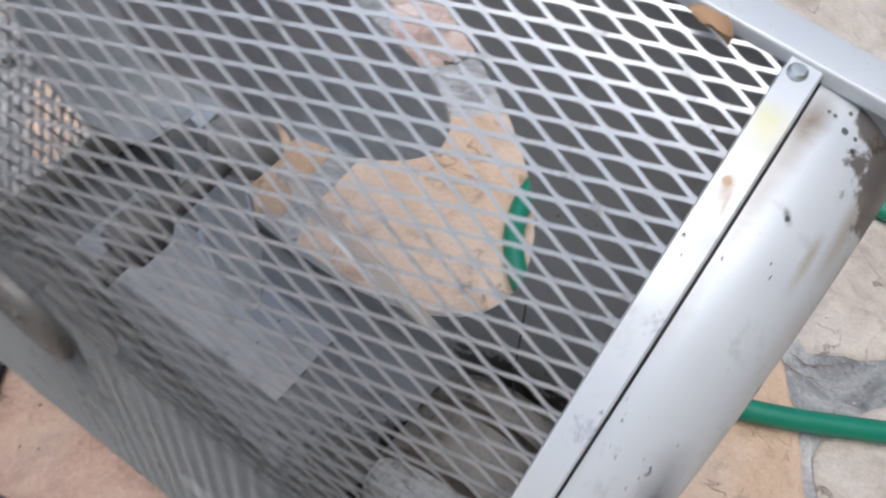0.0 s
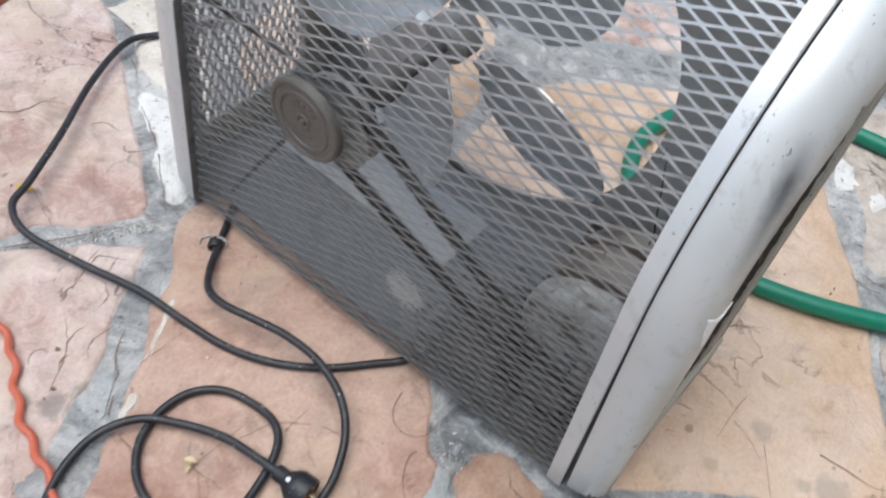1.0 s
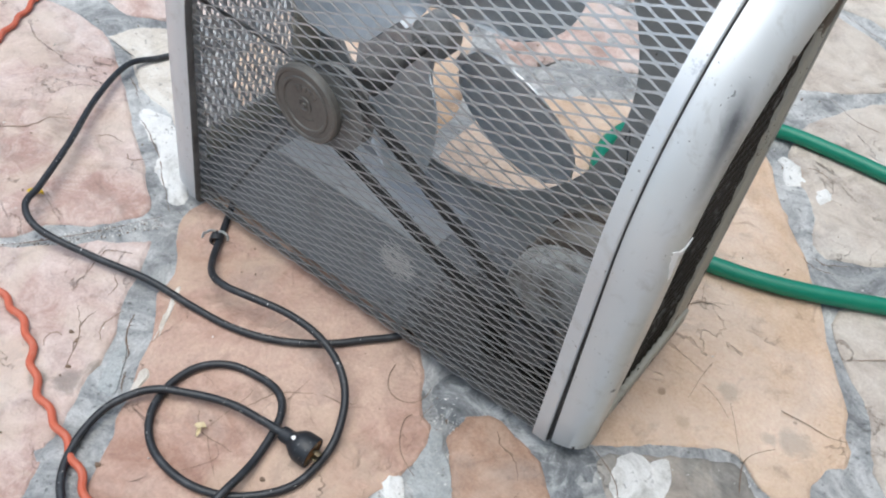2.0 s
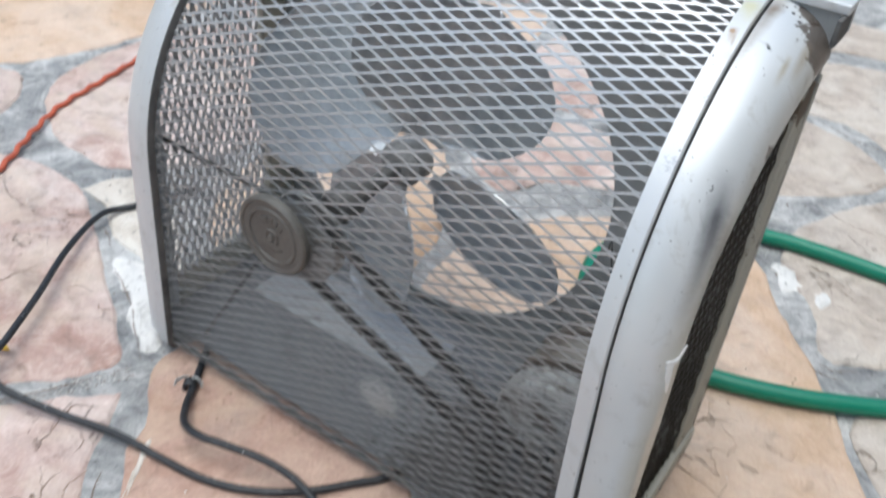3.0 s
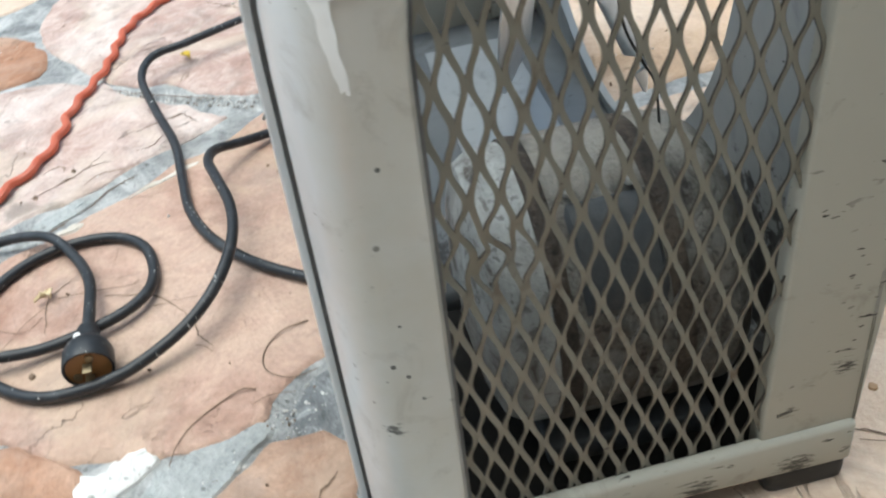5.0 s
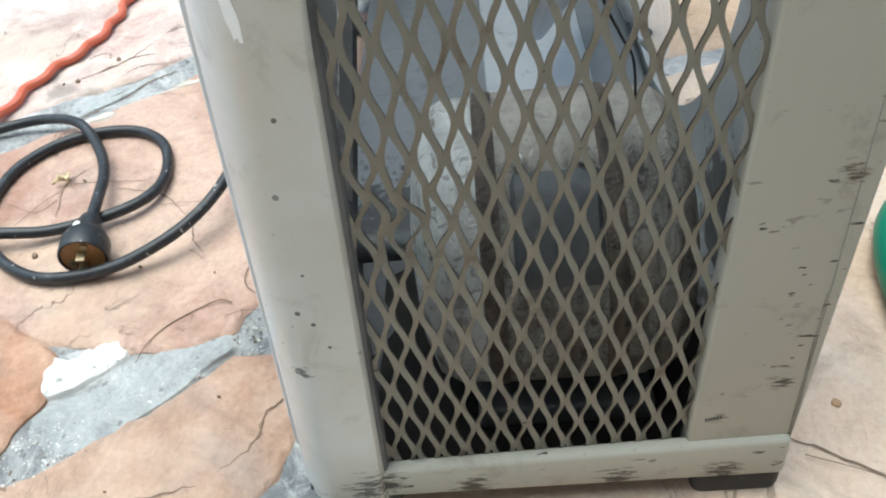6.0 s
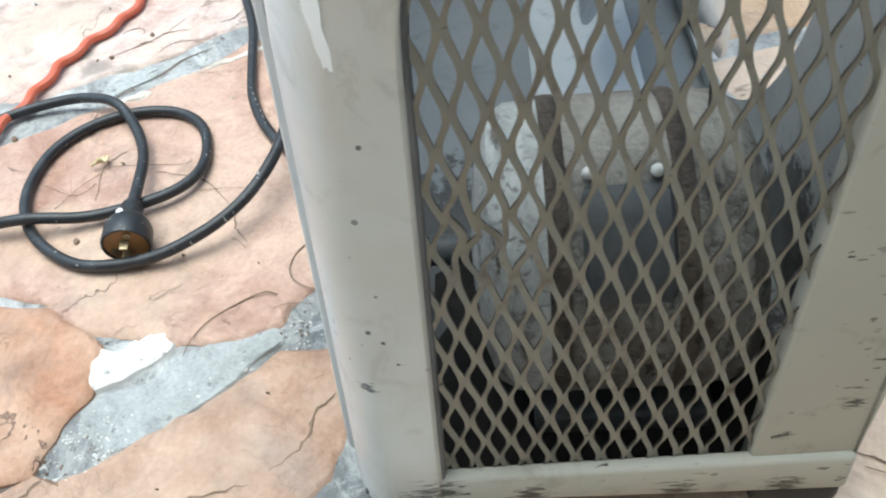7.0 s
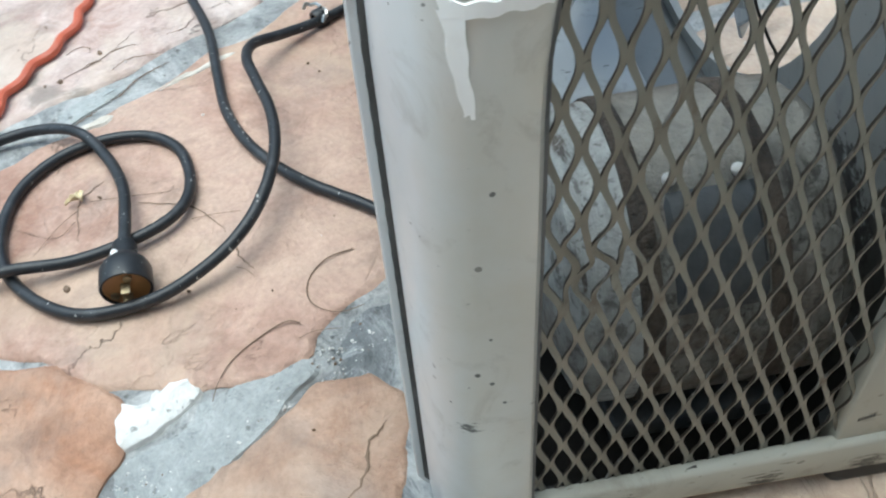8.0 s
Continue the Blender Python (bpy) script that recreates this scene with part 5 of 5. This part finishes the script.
bmesh.ops.create_uvsphere(bm, u_segments=10, v_segments=6, radius=0.0028, matrix=seat @ Matrix.Translation((0.0, 0.0, 0.0)) @ Matrix.LocRotScale((-0.003, 0.0128, 0.0185), None, (1, 0.6, 1.3)))
part("paint_speck", bm, M_WHITE, plug, "white paint speck")
# cord clip
bm = bmesh.new()
cd = Vector((0.026, -0.041, 0)).normalized()
cm = Matrix.Translation((-0.4945, -0.0285, 0.007)) @ cd.to_track_quat('Z', 'Y').to_matrix().to_4x4()
lathe(bm, [(0.0052, -0.006), (0.0078, -0.006), (0.0085, -0.004), (0.0085, 0.004), (0.0078, 0.006), (0.0052, 0.006)], cm, 20)
clip = part("cord_clip", bm, M_CORD, cord, "black strain-relief collar")
for sgn in (-1, 1):
    bm = bmesh.new()
    tip = [(0.002 * sgn, 0.0085, -0.004), (0.008 * sgn, 0.0095, -0.003), (0.0125 * sgn, 0.0075, 0.0), (0.0145 * sgn, 0.0095, 0.003), (0.0155 * sgn, 0.005, 0.006)]
    sweep(bm, [cm @ Vector(p) for p in spline(tip, 4)], 0.0016, 6)
    part("clip_ear", bm, M_STEEL, clip, "bright bent metal ear")

hose = thing("garden_hose", (0.05, 0.5, 0), "green vinyl garden hose bent on the patio behind the fan", "hose")
bm = bmesh.new()
run = [(0.75, 0.80), (0.5, 0.68), (0.3, 0.54), (0.166, 0.455), (0.07, 0.402), (-0.016, 0.37), (-0.10, 0.355), (-0.17, 0.368), (-0.213, 0.405), (-0.236, 0.455), (-0.240, 0.505), (-0.225, 0.565), (-0.185, 0.620), (-0.125, 0.668), (-0.05, 0.702), (0.04, 0.716), (0.12, 0.724), (0.3, 0.755), (0.6, 0.86), (1.0, 0.9)]
sweep(bm, spline(lay(run, 0.012), 8), 0.0112, 16)
part("tube", bm, M_HOSE, hose)

ext = thing("extension_cord", (-1.0, 0.0, 0), "orange vinyl extension cord, kinked and partly coiled on the flagstones", "extension cord")


def kinked(run, z=0.005, amp=0.0025, wave=0.042):
    pts = spline(lay(run, z), 14)
    out, s = [], 0.0
    for i, p in enumerate(pts):
        if i:
            s += (p - pts[i - 1]).length
        d = (pts[min(i + 1, len(pts) - 1)] - pts[max(i - 1, 0)]).normalized()
        side = Vector((-d.y, d.x, 0))
        out.append(p + side * amp * math.sin(2 * math.pi * s / wave) + Vector((0, 0, 0.001 + 0.001 * math.cos(2 * math.pi * s / wave))))
    return out


bm = bmesh.new()
sweep(bm, kinked([(-0.22, -0.40), (-0.28, -0.36), (-0.342, -0.33), (-0.402, -0.310), (-0.458, -0.297), (-0.495, -0.280), (-0.532, -0.260), (-0.582, -0.249), (-0.63, -0.246), (-0.726, -0.222), (-0.849, -0.204), (-0.95, -0.13), (-1.0, -0.01), (-1.05, 0.09), (-1.11, 0.19), (-1.145, 0.26), (-1.167, 0.355), (-1.2, 0.5)]), 0.0042, 9)
part("cord", bm, M_ORANGE, ext)
for k in range(6):
    ring = []
    for j in range(14):
        a = 2 * math.pi * j / 14
        rx, ry = 0.15 + random.uniform(-0.016, 0.016), 0.105 + random.uniform(-0.012, 0.012)
        ring.append((-1.15 + rx * math.cos(a) * 0.8 - 0.02 * k % 3 * 0.1, -0.07 + ry * math.sin(a) * 1.3, 0.006 + 0.006 * k * (0.6 + 0.4 * math.sin(a + k))))
    bm = bmesh.new()
    sweep(bm, spline(ring, 8, True), 0.0042, 8, True)
    part("coil_turn", bm, M_ORANGE, ext)


# ---- small litter ----
def leaf(name, at, turn, length, wide, material, label, tilt=0.0):
    bm = bmesh.new()
    rows = []
    for i in range(9):
        f = i / 8
        w = wide * math.sin(math.pi * min(1, 0.06 + f * 0.94)) ** 0.7
        rows.append([bm.verts.new((length * (f - 0.5), w * g, 0.0025 * g * g * (1 if f < 0.6 else 2) + 0.002 * math.sin(3 * f))) for g in (-1, -0.5, 0, 0.5, 1)])
    for a, b in zip(rows, rows[1:]):
        for k in range(4):
            bm.faces.new((a[k], a[k + 1], b[k + 1], b[k]))
    bmesh.ops.remove_doubles(bm, verts=bm.verts, dist=1e-6)
    bmesh.ops.solidify(bm, geom=list(bm.faces), thickness=0.0005)
    ob = single(name, bm, material, label, "leaf")
    ob.matrix_world = Matrix.Translation(at) @ Matrix.Rotation(turn, 4, 'Z') @ Matrix.Rotation(tilt, 4, 'X')
    return ob


leaf("fallen_leaf", (-0.709, -0.129, 0.0045), 0.5, 0.022, 0.005, M_LEAFY, "small yellow leaf lying beside the black cord")
leaf("leaf_fragment", (-0.312, -0.213, 0.0035), 0.4, 0.013, 0.0035, M_DRYPETAL, "pale curled leaf fragment lying on the peach flagstone")
leaf("leaf_fragment", (-0.308, -0.219, 0.0035), 1.9, 0.010, 0.0022, M_DRYPETAL, "pale curled leaf fragment lying on the peach flagstone")
leaf("leaf_fragment", (-0.246, -0.200, 0.0030), -0.4, 0.008, 0.0018, M_DRYPETAL, "tiny pale leaf fragment lying on the peach flagstone")
leaf("fallen_leaf", (-0.104, 0.238, 0.5235), -0.35, 0.025, 0.0055, M_LEAFB, "dry tan leaf caught under the top lip of the fan")


def stem(points, thick=0.00055, label="thin dry brown stem lying on a flagstone"):
    bm = bmesh.new()
    sweep(bm, spline([(x, y, 0.0022 + 0.001 * math.sin(i * 2.1)) for i, (x, y) in enumerate(points)], 5), lambda f: thick * (1.15 - 0.6 * f), 6)
    return single("dry_stem", bm, M_STEM, label, "twig", "dry stems on the patio")


for k, pts in enumerate((
        [(-0.217, -0.018), (-0.212, -0.035), (-0.201, -0.047), (-0.185, -0.050), (-0.172, -0.044), (-0.166, -0.030), (-0.168, -0.014)],
        [(-0.162, -0.055), (-0.164, -0.064), (-0.157, -0.080), (-0.143, -0.096), (-0.128, -0.104), (-0.115, -0.108)],
        [(-0.150, -0.056), (-0.153, -0.045), (-0.153, -0.029)],
        [(-0.300, -0.215), (-0.285, -0.226), (-0.262, -0.240)],
        [(-0.289, -0.215), (-0.276, -0.222), (-0.278, -0.234), (-0.293, -0.262)],
        [(-0.308, -0.207), (-0.306, -0.177), (-0.306, -0.150), (-0.311, -0.145)],
        [(-0.272, -0.130), (-0.272, -0.113), (-0.273, -0.095)],
        [(-0.218, -0.096), (-0.214, -0.090), (-0.208, -0.084)],
        [(0.054, 0.238), (0.053, 0.205), (0.055, 0.172)],
        [(0.059, 0.202), (0.081, 0.194), (0.103, 0.181)],
        [(0.095, 0.201), (0.114, 0.173), (0.137, 0.140)],
        [(0.151, 0.105), (0.140, 0.136), (0.143, 0.157), (0.159, 0.180)],
        [(0.145, 0.232), (0.176, 0.235), (0.203, 0.238), (0.222, 0.248)],
        [(-0.02, 0.27), (0.0, 0.31), (0.03, 0.335)])):
    stem(pts, 0.0005 if k in (0, 1, 11, 12) else 0.00026)

def crack(points, thick=0.0011, seed=0, z=0.0011):
    """A dark split in a stone's face, jagged, sunk almost flush."""
    pts = spline([(x, y, 0.0) for x, y in points], 7)
    out = []
    for k, p in enumerate(pts):
        out.append(Vector((p.x + 0.0022 * noise.noise((k * 0.9, seed, 1)), p.y + 0.0022 * noise.noise((k * 0.9, seed, 7)), z)))
    bm = bmesh.new()
    sweep(bm, out, lambda f: thick * (0.35 + abs(noise.noise((f * 9, seed, 3))) * 1.6) * math.sin(math.pi * min(0.97, f + 0.05)) + 0.0002, 6, flat=0.45)
    return part("crack", bm, M_STEM, ground)


for k, pts in enumerate((
        [(-0.90, -0.13), (-0.862, -0.097), (-0.827, -0.060), (-0.822, -0.030), (-0.799, -0.012)],
        [(-0.750, -0.011), (-0.739, 0.003), (-0.715, 0.005)],
        [(-0.695, -0.004), (-0.682, -0.009), (-0.667, 0.010)],
        [(-0.47, -0.26), (-0.50, -0.22), (-0.53, -0.20)],
        [(-0.56, -0.17), (-0.575, -0.13), (-0.55, -0.11)],
        [(-0.082, -0.009), (-0.069, -0.019), (-0.051, -0.022), (-0.032, -0.04)],
        [(-0.025, -0.05), (-0.015, -0.085), (0.002, -0.10), (0.006, -0.13)],
        [(-0.035, -0.17), (-0.02, -0.18), (-0.005, -0.2)],
        [(-0.30, -0.17), (-0.285, -0.13), (-0.255, -0.105)],
        [(-0.33, -0.20), (-0.31, -0.215), (-0.27, -0.21)],
        [(-0.25, -0.10), (-0.23, -0.095), (-0.215, -0.085)],
        [(0.0, 0.662), (0.019, 0.668), (0.044, 0.658)],
        [(-0.04, 0.86), (0.02, 0.83), (0.09, 0.84)],
        [(0.18, 0.36), (0.23, 0.40), (0.30, 0.39)],
        [(0.066, 0.481), (0.088, 0.476), (0.115, 0.483)],
        [(0.079, 0.493), (0.097, 0.491), (0.12, 0.51)],
        [(-0.821, 0.100), (-0.800, 0.092), (-0.778, 0.079)],
        [(-0.735, 0.052), (-0.709, 0.042), (-0.661, 0.020), (-0.621, -0.006), (-0.573, -0.036)],
        [(-0.678, -0.221), (-0.619, -0.135), (-0.574, -0.047)],
        [(0.004, 0.045), (0.026, 0.038), (0.051, 0.021), (0.06, 0.0)],
        [(-0.12, 1.13), (-0.02, 1.10), (0.08, 1.12)],
        [(-0.033, 0.262), (-0.02, 0.285), (0.004, 0.316), (0.026, 0.323)])):
    crack(pts, 0.0009 if k in (0, 5, 6) else 0.0006, k * 3.1)
# crescent splits in the pink stone and a trowel line in the joint beside it
for k, pts in enumerate((
        [(-0.511, -0.257), (-0.518, -0.251), (-0.520, -0.243), (-0.516, -0.237), (-0.509, -0.236)],
        [(-0.484, -0.240), (-0.492, -0.233), (-0.493, -0.227), (-0.491, -0.222)],
        [(-0.503, -0.218), (-0.508, -0.210), (-0.510, -0.199), (-0.509, -0.190)],
        [(-0.475, -0.212), (-0.486, -0.204), (-0.490, -0.194), (-0.490, -0.182), (-0.490, -0.170)],
        [(-0.541, -0.143), (-0.531, -0.149), (-0.524, -0.152), (-0.521, -0.159), (-0.519, -0.168)])):
    crack(pts, 0.0006, k * 1.7 + 40)
crack([(-0.479, -0.164), (-0.471, -0.178), (-0.457, -0.193), (-0.441, -0.202), (-0.436, -0.214)], 0.0012, 51, -0.0024)
crack([(-0.425, -0.219), (-0.417, -0.229), (-0.407, -0.238)], 0.0009, 52, -0.0024)


def crumbs(name, material, count, size, label, seed):
    """Scattered grit, too fine to count."""
    rnd = random.Random(seed)
    bm = bmesh.new()
    for _ in range(count):
        x, y = rnd.uniform(-1.0, 0.3), rnd.uniform(-0.42, 0.9)
        if -0.62 < x < 0.02 and -0.005 < y < 0.27:
            continue
        r = size * rnd.uniform(0.35, 1.0) ** 1.5
        bmesh.ops.create_icosphere(bm, subdivisions=1, radius=r, matrix=Matrix.LocRotScale((x, y, 0.0012 + r * 0.3), Euler((rnd.random() * 6, rnd.random() * 6, rnd.random() * 6)), (rnd.uniform(0.6, 1.6), 1, 0.6)))
    return single(name, bm, material, label, "grit", kind="stuff")


crumbs("grit", M_STEM, 170, 0.0019, "fine dark grit scattered over the flagstones", 5)
crumbs("mortar_crumbs", M_PALE, 90, 0.0017, "fine white mortar crumbs scattered over the flagstones", 8)

blob("rust_spot", M_LEAFB, [(-0.054, 0.296), (-0.050, 0.300), (-0.046, 0.297), (-0.049, 0.293)], 0.0016, "small brown rust spot", "stain", 0.003)

# pebbly set mortar in the open joints
def pebbles(material, spots, size, label, seed):
    rnd = random.Random(seed)
    bm = bmesh.new()
    for x0, y0, x1, y1, wide, count in spots:
        for _ in range(count):
            f, g = rnd.random(), rnd.uniform(-1, 1)
            dx, dy = x1 - x0, y1 - y0
            q = math.hypot(dx, dy)
            x, y = x0 + dx * f - dy / q * g * wide, y0 + dy * f + dx / q * g * wide
            r = size * rnd.uniform(0.3, 1.0) ** 1.6
            bmesh.ops.create_icosphere(bm, subdivisions=1, radius=r, matrix=Matrix.LocRotScale((x, y, -0.0022 + r * 0.1), Euler((rnd.random() * 6, rnd.random() * 6, rnd.random() * 6)), (rnd.uniform(0.7, 1.5), 1, 0.7)))
    return single("joint_pebbles", bm, material, label, "gravel", kind="stuff")


JOINTS = [(-0.673, -0.222, -0.566, -0.050, 0.009, 520), (-0.02, -0.185, -0.075, -0.135, 0.018, 420), (0.03, -0.235, -0.02, -0.185, 0.018, 160), (-0.12, -0.045, -0.15, -0.012, 0.014, 60), (0.02, 0.02, 0.2, 0.17, 0.012, 120), (-0.055, -0.150, -0.115, -0.068, 0.012, 150)]
pebbles(M_PALE, JOINTS, 0.0014, "pale pebbles set in the rough mortar joints", 21)
pebbles(M_STEM, [(*j[:5], j[5] // 4) for j in JOINTS], 0.0013, "dark grit set in the rough mortar joints", 33)


# unseen walls that close the patio; the east one is added to darken the fan's +x side
for name, x0, x1, y0, y1, tall, label in (
        ("shade_wall_east", 1.25, 1.45, -4.6, 5.2, 3.0, "plain brown unseen wall added to darken the fan's side"), ("wall_west", -4.8, -4.6, -4.6, 5.2, 2.6, "plain brown stucco garden wall"),
        ("wall_north", -4.6, 1.25, 5.0, 5.2, 2.2, "plain brown stucco garden wall")):
    bm = bmesh.new()
    box(bm, x0, x1, y0, y1, -0.01, tall)
    single(name, bm, M_WALL, label, "wall", kind="structure", smooth=False)
